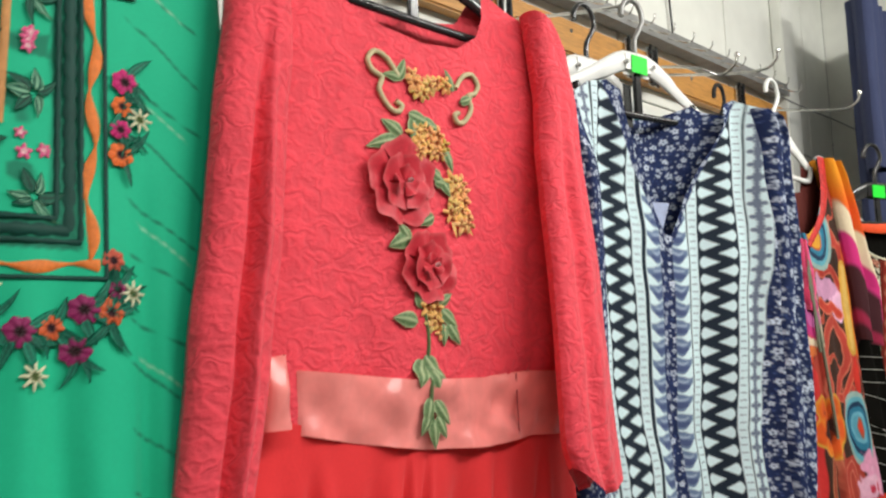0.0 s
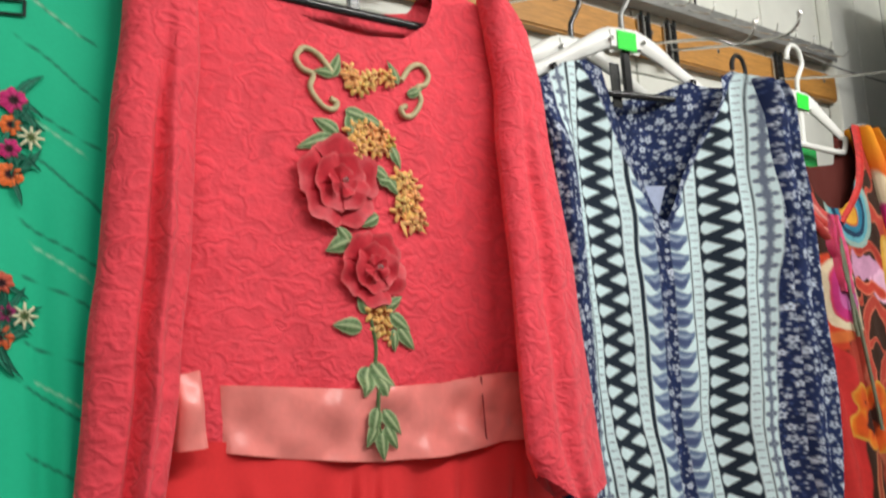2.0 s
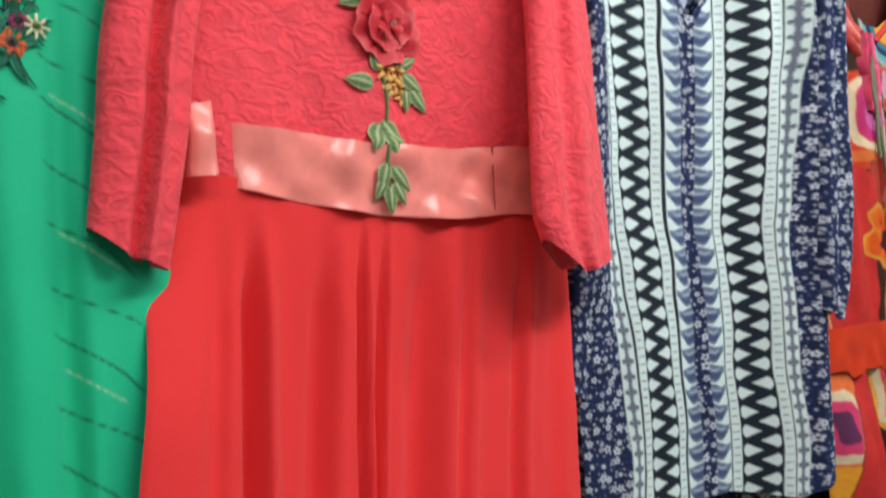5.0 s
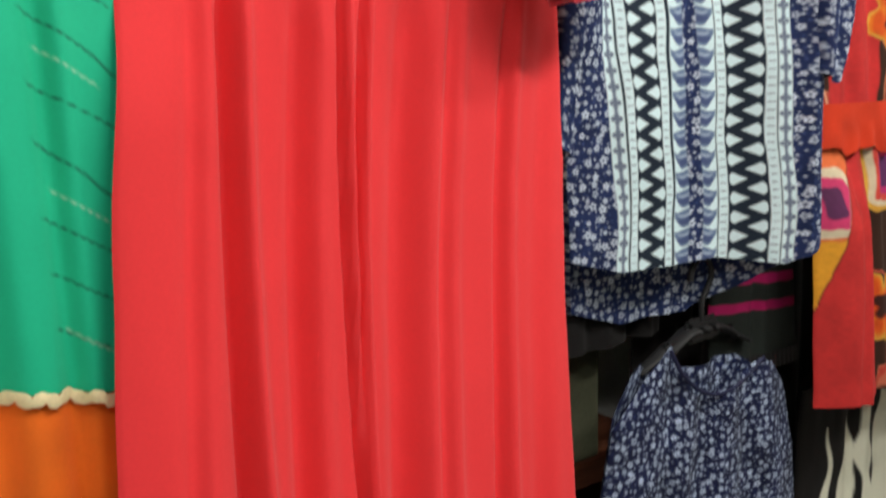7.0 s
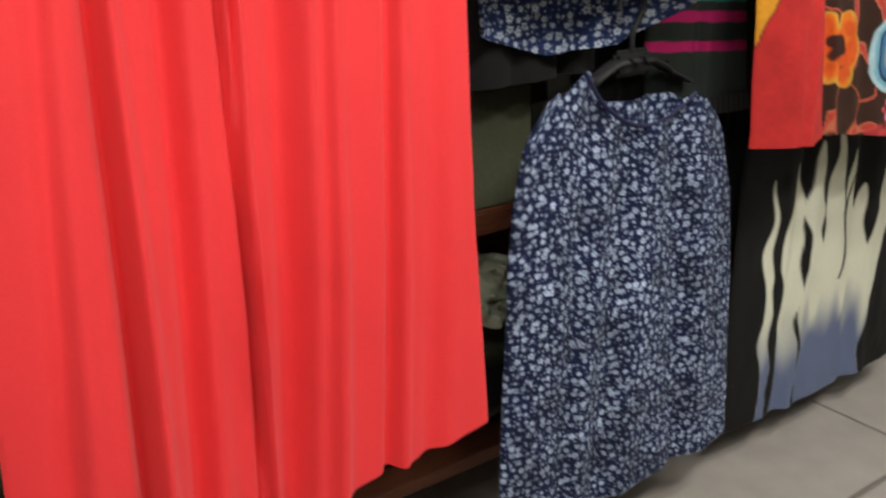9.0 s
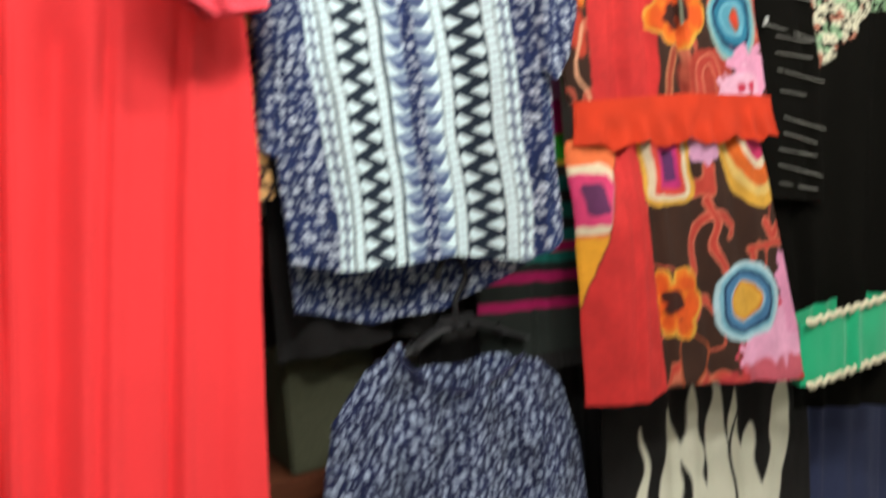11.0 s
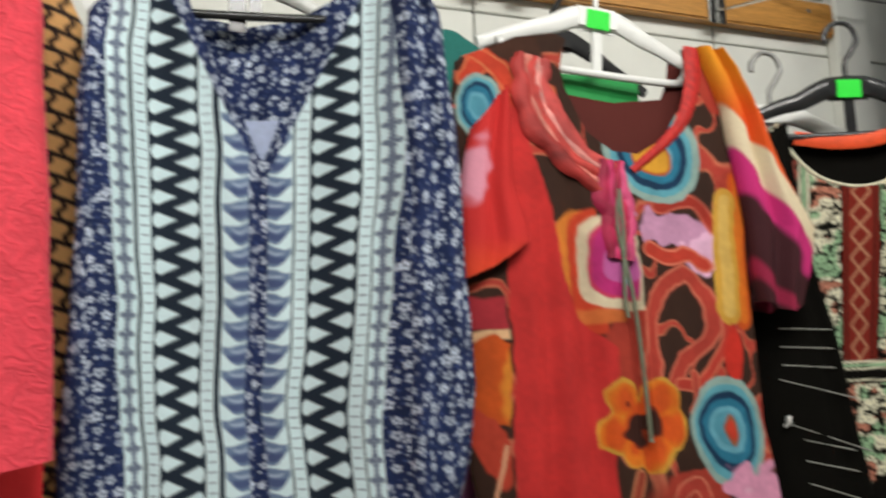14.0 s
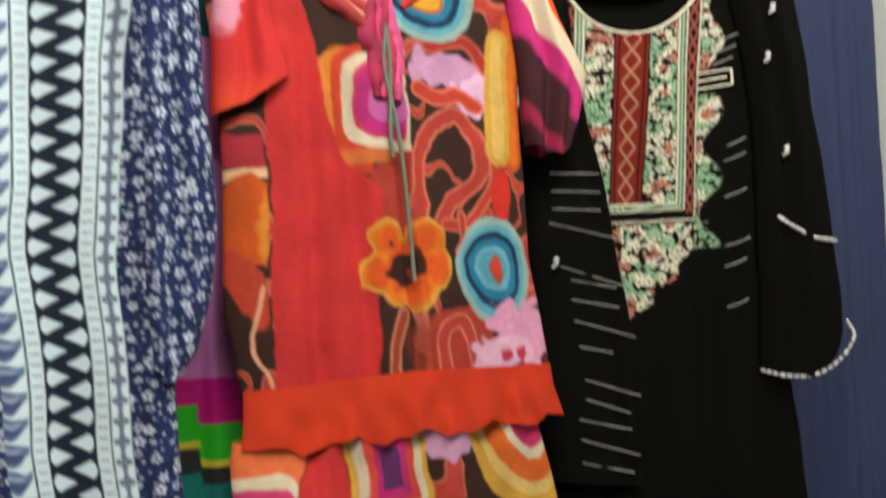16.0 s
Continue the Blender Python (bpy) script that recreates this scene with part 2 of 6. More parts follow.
def floral(x, z, seed, ground, pale, mid):
    """Ditsy flower print on a dark ground."""
    col = np.tile(np.array(ground), (len(x), 1)) * (1 + 0.25 * vnoise(x * 60, z * 60, 1))[:, None]
    m, _ = scatter(x, z, 0.0105, seed + 3, 0.0010, 0.0022, 3)
    col = over(col, m * 0.55, mid)
    m, _ = scatter(x + 0.004, z, 0.0105, seed + 5, 0.0008, 0.0022, 4)
    col = over(col, m * 0.9, pale)
    m, e = scatter(x, z, 0.0162, seed, 0.0026, 0.0064)
    col = over(col, np.clip(m * 1.1, 0, 1), pale)
    return over(col, e * 0.9, ground)


def interp(pairs, s):
    a = np.array(sorted(pairs))
    return np.interp(s, a[:, 0], a[:, 1])


def cloth(name, parent, mat, L, R, top, bot, y, nu=80, nv=120, bulge=0.012, back=0.02, relief=None, paint=None, label="", back_top=None, back_bot=None, back_paint=None, wrinkle=0.002):
    """A hanging length of cloth: a front sheet whose outline is given as L and R (height, x), top and bot (share of width, height), rolled over at its
    sides to a rear sheet. y(x, z) is its plane, relief the folds."""
    def grid(cu, cv, tp, bt, sign, depth):
        u, v = np.meshgrid(np.linspace(0, 1, cu), np.linspace(0, 1, cv))
        u, v = u.ravel(), v.ravel()
        a, b = interp(tp, u), interp(bt, u)
        z = a + (b - a) * v
        x = interp(L, z) + (interp(R, z) - interp(L, z)) * u
        x = x + wrinkle * vnoise(z * 14, u * 0 + 3.3, 2)
        roll = np.sqrt(np.clip(1 - np.abs(2 * u - 1) ** 3.5, 0, 1))
        yy = y(x, z) + sign * depth * roll
        yy = yy + roll * wrinkle * (1.2 * vnoise(x * 22, z * 7, 1) + 0.6 * vnoise(x * 50, z * 22, 3))
        if relief is not None:
            yy = yy + relief(x, z, u) * roll
        return x, yy, z, u
    x, yy, z, u = grid(nu, nv, top, bot, -1, bulge)
    bu, bv = max(8, nu // 2), max(8, nv // 2)
    if back_paint is not None:
        bu, bv = nu, nv
    x2, y2, z2, u2 = grid(bu, bv, back_top or top, back_bot or bot, 1, back)
    verts = np.c_[np.r_[x, x2], np.r_[yy, y2], np.r_[z, z2]]
    faces = np.concatenate([quads(nu, nv), quads(bu, bv, start=nu * nv)[:, ::-1]])
    cols = None
    if paint is not None:
        rear = back_paint(x2, z2, u2) if back_paint is not None else paint(x2, z2, u2)
        cols = np.concatenate([paint(x, z, u), rear])
    return raw(name, verts, faces, mat, parent, label, cols)


def fold(x, z, at, lean, width, deep, z0=1.0):
    """One long soft fold: a valley with a crest on its side."""
    d = (x - at - lean * (z - z0)) / width
    return deep * np.exp(-d * d) - 0.55 * deep * np.exp(-((d - 1.7) / 1.1) ** 2)


# ---- the shop ----
X0, X1, Y0, WALL_Y, TOP = -2.4, 2.2, -3.2, 0.26, 2.66
tagged(part("floor", box(X0 - 0.1, X1 + 0.1, Y0 - 0.1, WALL_Y + 0.1, -0.12, -0.006, 0), M_GROUT, None), "dark grout bed under the shop floor tiles", "floor", kind="structure")
shop_floor = bpy.data.objects["floor"]
tagged(part("ceiling", box(X0 - 0.1, X1 + 0.1, Y0 - 0.1, WALL_Y + 0.1, TOP, TOP + 0.1, 0), M_CEIL, None), "plain white painted shop ceiling", "ceiling", kind="structure")
wall_back = tagged(part("wall_back", box(X0, X1, WALL_Y + 0.012, WALL_Y + 0.12, 0, TOP, 0), M_JOINT, None), "shop wall clad in white panels with dark joints", "wall", kind="structure")
tagged(part("wall_side", box(X1, X1 + 0.1, Y0, WALL_Y, 0, TOP, 0), M_WALL, None), "grey plaster side wall of the shop", "wall", kind="structure")
tagged(part("wall_far", box(X0 - 0.1, X0, Y0, WALL_Y, 0, TOP, 0), M_WALL_DIM, None), "grey plaster end wall of the shop", "wall", kind="structure")
tagged(part("wall_front", box(X0, X1, Y0 - 0.1, Y0, 0, TOP, 0), M_WALL_DIM, None), "grey plaster wall across the aisle", "wall", kind="structure")

# white cladding panels with dark joints between them
PANEL = 0.536
for ix in range(9):
    for z0, z1 in ((0.0, 0.84), (0.84, 2.035), (2.035, TOP)):
        a = 0.942 - 6 * PANEL + ix * PANEL
        b = min(a + PANEL, X1)
        if b - a > 0.05 and a > X0 - 0.3:
            part("panel", box(max(a, X0) + 0.002, b - 0.002, WALL_Y, WALL_Y + 0.011, z0 + 0.002, z1 - 0.002, 0.0015), M_WALL, wall_back)
tile = box(0.002, 0.598, 0.002, 0.598, -0.006, 0.004, 0.002)
tile_mesh = bpy.data.meshes.new("tile")
tile.to_mesh(tile_mesh)
tile.free()
tile_mesh.materials.append(M_FLOOR)
for ix in range(8):
    for iy in range(6):
        ob = new("tile", tile_mesh)
        ob.parent = shop_floor
        ob.location = (X0 + 0.6 * ix, Y0 + 0.58 * iy, 0)
tagged(part("pilaster", box(1.775, 1.865, WALL_Y - 0.035, WALL_Y - 0.001, 0, TOP, 0.004), M_WALL, None), "narrow white boxed pilaster on the shop wall", "pilaster", kind="structure")

# wooden batten and steel rail that carry the prongs
batten = thing("batten", (0, WALL_Y - 0.03, 2.07), "varnished yellow-brown wooden batten screwed along the wall", "batten")
part("board", box(-2.2, 1.772, WALL_Y - 0.032, WALL_Y - 0.002, 2.068, 2.142, 0.004), M_WOOD, batten)
for k in range(16):
    x = -2.0 + k * 0.247
    v, f = tube([(x, WALL_Y - 0.0325, 2.118), (x, WALL_Y - 0.035, 2.118)], [0.005, 0.003], 8)
    raw("screw", v, f, M_STEEL, batten)
rail = thing("wall_rail", (0, WALL_Y - 0.04, 2.178), "grey steel channel rail fixed above the batten", "rail")
part("channel", box(-2.2, 1.76, WALL_Y - 0.045, WALL_Y - 0.001, 2.178, 2.212, 0.003), M_STEEL, rail)
part("lip", box(-2.2, 1.76, WALL_Y - 0.05, WALL_Y - 0.046, 2.174, 2.196, 0.001), M_STEEL, rail)

for k in range(20):
    x = 0.05 + k * 0.086
    v, f = tube(spline([(x, WALL_Y - 0.05, 2.186), (x, WALL_Y - 0.075, 2.172), (x + 0.004, WALL_Y - 0.10, 2.162), (x + 0.004, WALL_Y - 0.112, 2.170), (x + 0.004, WALL_Y - 0.114, 2.182)], 12), 0.0018, 6)
    raw("wire_hook", v, f, M_CHROME, rail)
cable = thing("cable", (0.86, WALL_Y - 0.01, 2.2), "thin black cable hanging down the wall", "cable")
v, f = tube(spline([(1.13, WALL_Y - 0.008, 2.5), (1.16, WALL_Y - 0.01, 2.38), (1.175, WALL_Y - 0.01, 2.235)], 14), 0.0028, 6)
raw("cord", v, f, M_BLACK_PLASTIC, cable)


def prong(x, reach, z=2.03, bent=0.0):
    """A chrome prong: plate clipped to the batten, double wire arm, raised end."""
    t = thing("display_prong", (x, WALL_Y - 0.04, z + 0.03), "chrome wire display prong clipped to the wooden batten", "display prong", "prongs along the batten")
    plate = part("plate", box(x - 0.02, x + 0.02, WALL_Y - 0.04, WALL_Y - 0.034, 2.06, 2.15, 0.002), M_CHROME, t)
    for s in (-0.012, 0.012):
        part("clip", box(x + s - 0.004, x + s + 0.004, WALL_Y - 0.046, WALL_Y - 0.041, 2.055, 2.155, 0.0015), M_BLACK_PLASTIC, plate, "black clip")
    v, f = tube(spline([(x, WALL_Y - 0.04, z + 0.055), (x + bent * 0.4, 0.08, z + 0.02), (x + bent, reach + 0.02, z), (x + bent, reach - 0.015, z + 0.012), (x + bent, reach - 0.022, z + 0.03)], 24), 0.0032, 8)
    raw("arm", v, f, M_CHROME, t)
    v, f = tube([(x + bent, reach - 0.022, z + 0.028), (x + bent, reach - 0.0225, z + 0.033), (x + bent, reach - 0.023, z + 0.038)], [0.0045, 0.0062, 0.003], 8)
    raw("end_ball", v, f, M_CHROME, t)
    return t


def hanger(at, width, drop, mat, label, turn=0.0, sticker=True, tilt=0.0, bar=True, lean=0.0, hook_mat=None, bar_mat=None, rivets=False):
    """A moulded hanger: hook, waisted body with two arms, cross bar and a size sticker. at: where the hook's neck meets the body."""
    x0, y0, z0 = at
    t = thing("clothes_hanger", at, label, "clothes hanger", "hangers on the prongs")
    m = Matrix.Translation(at) @ Euler((0, lean, turn)).to_matrix().to_4x4()

    def put(v):
        return np.array([m @ Vector(p) for p in np.asarray(v)])
    w = width / 2
    hook = spline([(0, 0, -0.01), (0, 0, 0.025), (0.012, 0, 0.045), (0.022, 0, 0.066), (0.012, 0, 0.09), (-0.010, 0, 0.094), (-0.026, 0, 0.078), (-0.028, 0, 0.062)], 30)
    v, f = tube(hook, np.r_[np.full(24, 0.0044), np.full(6, 0.0050)], 8)
    raw("hook", put(v), f, hook_mat or mat, t)
    for s in (-1, 1):
        line = spline([(0, 0, -0.014), (s * 0.035, 0, -0.016), (s * 0.075, 0, -0.034), (s * w * 0.62, 0.004, -drop * 0.62), (s * w, 0.008, -drop)], 22)
        v, f = tube(line, np.linspace(0.020, 0.0095, 22), 10, 0.36)
        raw("arm", put(v), f, mat, t)
    hub = box(-0.038, 0.038, -0.0075, 0.0075, -0.036, 0.004, 0.007)
    bmesh.ops.transform(hub, matrix=m, verts=hub.verts)
    hub = part("hub", hub, mat, t)
    if bar:
        v, f = tube(spline([(-w * 0.84, 0.0, -drop * 0.86), (-w * 0.78, -0.002, -drop - 0.014), (-w * 0.66, -0.002, -drop - 0.024), (0, -0.002, -drop - 0.026), (w * 0.66, -0.002, -drop - 0.024), (w * 0.78, -0.002, -drop - 0.014), (w * 0.84, 0, -drop * 0.86)], 40), 0.0062, 8, 0.8)
        raw("crossbar", put(v), f, bar_mat or mat, t)
        post = box(-0.008, 0.008, -0.004, 0.004, -drop - 0.03, -0.02, 0.002)
        bmesh.ops.transform(post, matrix=m, verts=post.verts)
        part("post", post, bar_mat or mat, t)
    if rivets:
        for s in (-1, 1):
            v, f = tube(np.array([(s * 0.032, -0.012, -0.018), (s * 0.032, -0.006, -0.018)]), 0.0035, 10)
            raw("rivet", put(v), f, M_CHROME, hub, "small metal rivet")
    if sticker:
        st = box(-0.019, 0.019, -0.0095, -0.008, -0.034, -0.004, 0.0006)
        bmesh.ops.transform(st, matrix=m @ Euler((0, 0.04, 0)).to_matrix().to_4x4(), verts=st.verts)
        part("size_sticker", st, M_STICKER, hub, "bright green size sticker")
    return t


for px, reach, bent in ((-0.42, -0.05, 0.0), (0.02, -0.05, 0.0), (0.245, -0.075, -0.02), (0.50, -0.05, 0.0), (0.93, 0.02, 0.05), (1.02, -0.05, 0.0), (1.46, -0.05, 0.02)):
    prong(px, reach, bent=bent)


# ---- green dress ----
G = lin(18, 186, 140)


def green_paint(x, z, u):
    c = np.tile(np.array(G), (len(x), 1))
    # dark and silver woven dashes slanting down to the side seam
    q = np.mod(z + 0.68 * (x + 0.30) + 0.012 * vnoise(z * 30, x * 0, 2), 0.052)
    dash = inside(np.abs(q - 0.02) - 0.0011, 0.001) * inside(np.abs(x + 0.318) - 0.036, 0.003)
    c = over(c, dash * 0.9, lin(8, 84, 66))
    q = np.mod(z + 0.7 * (x + 0.30), 0.118)
    dash = inside(np.abs(q - 0.02) - 0.0009, 0.0009) * inside(np.abs(x + 0.322) - 0.024, 0.003)
    c = over(c, dash * 0.9, lin(150, 205, 170))
    # worked bands of the yoke, darker ground with a zigzag
    lean = x + 0.015 * (1.75 - z)
    up = inside(np.abs(lean + 0.4065) - 0.0125, 0.0012) * inside(1.560 - z, 0.001)
    across = inside(np.abs(z - 1.572) - 0.0125, 0.0012) * inside(lean + 0.394, 0.001)
    band = np.maximum(up, across)
    c = over(c, band * 0.8, lin(10, 78, 62))
    zig = inside(np.abs(np.mod(z + x, 0.008) / 0.008 - 0.5) - 0.18, 0.12) * (np.abs(np.where(up > across, lean + 0.4065, z - 1.572)) < 0.007)
    c = over(c, band * zig * 0.7, lin(30, 140, 108))
    field = inside(lean + 0.421, 0.001) * inside(1.588 - z, 0.001)
    return over(c, field * inside(0.12 - vnoise(x * 45, z * 45, 1), 0.08) * 0.75, lin(12, 100, 78))


def hem_paint(x, z, u):
    return np.tile(np.array(lin(236, 108, 20)), (len(x), 1)) * (1 + 0.12 * vnoise(x * 30, z * 30, 1))[:, None]


green = thing("green_dress", (-0.55, -0.06, 0.8), "long green chiffon dress with embroidered yoke and orange hem", "dress", "dresses on the prongs")
g_y = lambda x, z: -0.042 - 0.080 * (1.75 - z)
g_fold = lambda x, z, u: step(1.75, 1.2, z) * (fold(x, z, -0.345, 0.01, 0.010, 0.012) + fold(x, z, -0.41, -0.01, 0.018, 0.014) + fold(x, z, -0.47, 0, 0.02, 0.012) + fold(x, z, -0.56, 0, 0.03, 0.014))
cloth("body", green, M_GREEN, [(1.95, -0.72), (1.7, -0.80), (1.3, -0.82), (0.9, -0.86)], [(1.95, -0.33), (1.85, -0.252), (1.3, -0.250), (0.9, -0.285)],
      [(0, 1.84), (0.3, 1.93), (0.5, 1.86), (0.72, 1.93), (1, 1.86)], [(0, 1.04), (1, 0.93)], g_y, 170, 330, 0.01, 0.02, g_fold, green_paint)
cloth("hem_band", green, M_GREEN, [(1.04, -0.862), (0.8, -0.875)], [(0.95, -0.302), (0.8, -0.306)], [(0, 1.042), (1, 0.932)], [(0, 0.943), (1, 0.828)], lambda x, z: g_y(x, z) + 0.002, 120, 24, 0.01, 0.02, g_fold, hem_paint, "orange crepe hem band")


def front_of(yf, relief=None, bulge=0.0):
    return lambda x, z: yf(x, z) - bulge + (relief(x, z, 0.5) if relief is not None else 0)


def ribbon(line, width, lift, yf, waves=0.0):
    """A flat braid laid along a line (x, z) on a cloth; waves scallops its edges."""
    p = np.asarray(line, float)
    t = np.gradient(p, axis=0)
    t /= np.linalg.norm(t, axis=1)[:, None] + 1e-9
    nrm = np.c_[-t[:, 1], t[:, 0]]
    s = np.arange(len(p))
    w = np.broadcast_to(np.asarray(width, float), (len(p),)) * (1 + waves * np.sin(s * 2.1))
    rows = []
    for k, h in ((-1, 0.0), (-0.6, 1), (0, 1.25), (0.6, 1), (1, 0.0)):
        q = p + nrm * (w * k / 2)[:, None]
        rows.append(np.c_[q[:, 0], yf(q[:, 0], q[:, 1]) - lift * h - 0.0006, q[:, 1]])
    v = np.stack(rows, 1).reshape(-1, 3)
    return v, quads(5, len(p))


def line2(a, b, n=20):
    return np.linspace(a, b, n)


def colour(v, c, k=0.12):
    return np.array(c)[None] * (1 + k * vnoise(v[:, 0] * 300, v[:, 2] * 300, 2))[:, None]


def stitched(name, parent, yf, lines, c, width, lift=0.0012, waves=0.0, label=""):
    """Several stitched lines of one colour, sharing one mesh."""
    v, f = joined([ribbon(l, width, lift, yf, waves) for l in lines])
    return raw(name, v, f, M_STITCH, parent, label, colour(v, c))


gs = front_of(g_y, g_fold, 0.011)
for z in (1.040, 0.940):
    xs = np.linspace(-0.86, -0.302, 150)
    v, f = ribbon(np.c_[xs, z - 0.11 * (xs + 0.86) / 0.56 + 0.0022 * np.sin(xs * 300)], 0.0105, 0.0007, lambda x, z: g_y(x, z) - 0.012 + g_fold(x, z, 0.5), 0.25)
    raw("lace_trim", v, f, M_STITCH, green, "cream scalloped lace trim", colour(v, lin(232, 216, 170)))


def blossom(x, z, r, yf, petals, c, eye, lift=0.004, spin=0.0, sharp=0.35):
    """A stitched flower: cupped petals and a raised eye."""
    n, rings = 40, 5
    ang = np.linspace(0, 2 * np.pi, n, endpoint=False)
    out, cols = [], []
    for k in range(rings):
        s = (k + 0.001) / (rings - 1)
        rr = r * s * (1 - sharp * s * (0.5 - 0.5 * np.cos(petals * ang + spin)))
        px, pz = x + rr * np.cos(ang), z + rr * np.sin(ang)
        py = yf(px, pz) - lift * (0.55 + 0.7 * s - 0.9 * s ** 3) * (1 - 0.25 * np.cos(petals * ang + spin) * -1)
        out.append(np.c_[px, py, pz])
        mix = step(0.25, 0.45, s)
        cols.append(np.tile(np.array(eye) * (1 - mix) + np.array(c) * mix, (n, 1)) * (0.95 + 0.14 * np.cos(petals * ang * 2 + spin))[:, None])
    v, q = np.concatenate(out), quads(n, rings, True)
    return v, q, np.clip(np.concatenate(cols), 0, 1)


def leaf(x, z, length, wide, angle, yf, c, edge, lift=0.004, bend=0.0):
    """A stitched leaf, keeled along its rib, with a pale corded edge."""
    n, k = 14, 7
    s = np.linspace(0, 1, n)
    half = wide * np.sin(np.pi * s ** 0.8) ** 0.8 * (1 - 0.35 * s) + 0.0002
    ca, sa = math.cos(angle), math.sin(angle)
    out, cols = [], []
    for j in np.linspace(-1, 1, k):
        lx, lz = s * length, j * half + bend * length * s * s
        px, pz = x + ca * lx - sa * lz, z + sa * lx + ca * lz
        out.append(np.c_[px, yf(px, pz) - 0.0008 - lift * (1 - 0.75 * j * j) * np.sin(np.pi * np.clip(s, 0.02, 0.98)) ** 0.5 - 0.0012 * (abs(j) > 0.9), pz])
        rim = 1.0 if abs(j) > 0.9 or abs(j) < 0.1 else 0.0
        stripe = (0.75 + 0.4 * (np.sin(s * 34 + abs(j) * 5) > 0))
        cols.append(np.tile(np.array(edge) * rim + np.array(c) * (1 - rim), (n, 1)) * (stripe if not rim else np.ones(n))[:, None])
    v = np.stack(out, 1).reshape(-1, 3)
    return v, quads(k, n), np.stack(cols, 1).reshape(-1, 3)


def sprig(parent, name, piece, label=""):
    v, f, c = piece
    return raw(name, v, f, M_STITCH, parent, label, np.clip(c, 0, 1))


# embroidery of the green dress: ruled yoke frame, ribbon border, flower garland
DK = lin(8, 66, 56)
stitched("yoke_frame", green, gs, [line2((-0.372, 1.95), (-0.377, 1.536), 60), line2((-0.377, 1.536), (-0.70, 1.534), 50)], DK, 0.004, 0.001, label="dark green stitched border line")
for off, wd in ((0.0, 0.005), (0.009, 0.010), (0.019, 0.005)):
    stitched("yoke_band", green, gs, [line2((-0.392 - off, 1.95), (-0.398 - off, 1.566 + off), 60), line2((-0.398 - off, 1.566 + off), (-0.70, 1.564 + off), 50)], DK, wd, 0.0015, 0.25)
zz = np.linspace(1.80, 1.55, 120)
tw = -0.385 + 0.0035 * np.sin((zz - 1.55) * 75)
v, f = ribbon(np.c_[tw - 0.006 * step(1.72, 1.58, zz), zz], 0.0022 + 0.0085 * np.abs(np.sin((zz - 1.55) * 62)) ** 1.3, 0.0009, gs)
raw("ribbon_border", v, f, M_STITCH, green, "orange embroidered twisting ribbon", colour(v, lin(222, 122, 52)))
xx = np.linspace(-0.383, -0.70, 120)
v, f = ribbon(np.c_[xx, 1.546 + 0.002 * np.sin(xx * 75)], 0.0022 + 0.0085 * np.abs(np.sin(xx * 62)) ** 1.3, 0.0009, gs)
raw("ribbon_border", v, f, M_STITCH, green, "orange embroidered twisting ribbon", colour(v, lin(222, 122, 52)))
MAG, ORA, PLUM, CRM = lin(196, 34, 112), lin(232, 112, 48), lin(140, 34, 92), lin(226, 226, 190)
rs = random.Random(4)
GARLAND = [(-0.357, 1.715, 0.0120, MAG), (-0.360, 1.692, 0.0095, ORA), (-0.362, 1.670, 0.0098, MAG), (-0.362, 1.647, 0.0115, ORA), (-0.371, 1.552, 0.010, lin(190, 84, 62)), (-0.368, 1.527, 0.009, PLUM), (-0.374, 1.508, 0.0125, lin(206, 92, 48)), (-0.396, 1.510, 0.0125, PLUM), (-0.421, 1.495, 0.011, lin(206, 92, 48)), (-0.446, 1.492, 0.0125, PLUM), (-0.403, 1.476, 0.0125, PLUM), (-0.472, 1.502, 0.011, ORA), (-0.50, 1.49, 0.012, MAG)]
for x, z, r, c in GARLAND:
    for k in range(5):
        a = rs.uniform(-2.2, 1.3)
        shade = rs.uniform(0.8, 1.25)
        sprig(green, "leaf", leaf(x + 0.5 * r * math.cos(a), z + 0.5 * r * math.sin(a), r * rs.uniform(1.5, 2.7), r * rs.uniform(0.22, 0.42), a, gs, tuple(q * shade for q in lin(14, 116, 90)), lin(8, 78, 62), 0.0008, rs.uniform(-0.5, 0.5)))
    sprig(green, "flower", blossom(x, z, r * 1.05, gs, 7, c, (0.03, 0.008, 0.012), 0.0022, rs.uniform(0, 6), 0.16))
for x, z in ((-0.344, 1.682), (-0.354, 1.524), (-0.435, 1.457), (-0.47, 1.53)):
    sprig(green, "star_flower", blossom(x, z, 0.0125, gs, 8, CRM, lin(90, 110, 60), 0.003, 0.5, 0.7))
for row, z0 in enumerate((1.602, 1.646, 1.690, 1.733, 1.777, 1.82)):
    for col, x0 in enumerate((-0.435, -0.478)):
        if (row + col) % 2:
            # spray of small pink blossoms
            for j in range(4):
                x, z = x0 + rs.uniform(-0.011, 0.011), z0 + rs.uniform(-0.011, 0.011)
                sprig(green, "blossom", blossom(x, z, rs.uniform(0.0055, 0.0075), gs, 5, lin(222, 92, 140), lin(240, 196, 200), 0.0015, rs.uniform(0, 6), 0.45))
        else:
            # dark curled leaves, some with a pale outline
            for j in range(6):
                a = 1.05 * j + rs.uniform(-0.3, 0.3)
                sprig(green, "leaf", leaf(x0 + 0.003 * math.cos(a), z0 + 0.003 * math.sin(a), rs.uniform(0.014, 0.023), rs.uniform(0.004, 0.0065), a, gs, lin(10, 92, 70), lin(146, 200, 164) if j % 2 else lin(6, 44, 36), 0.001, rs.uniform(-0.7, 0.7)))
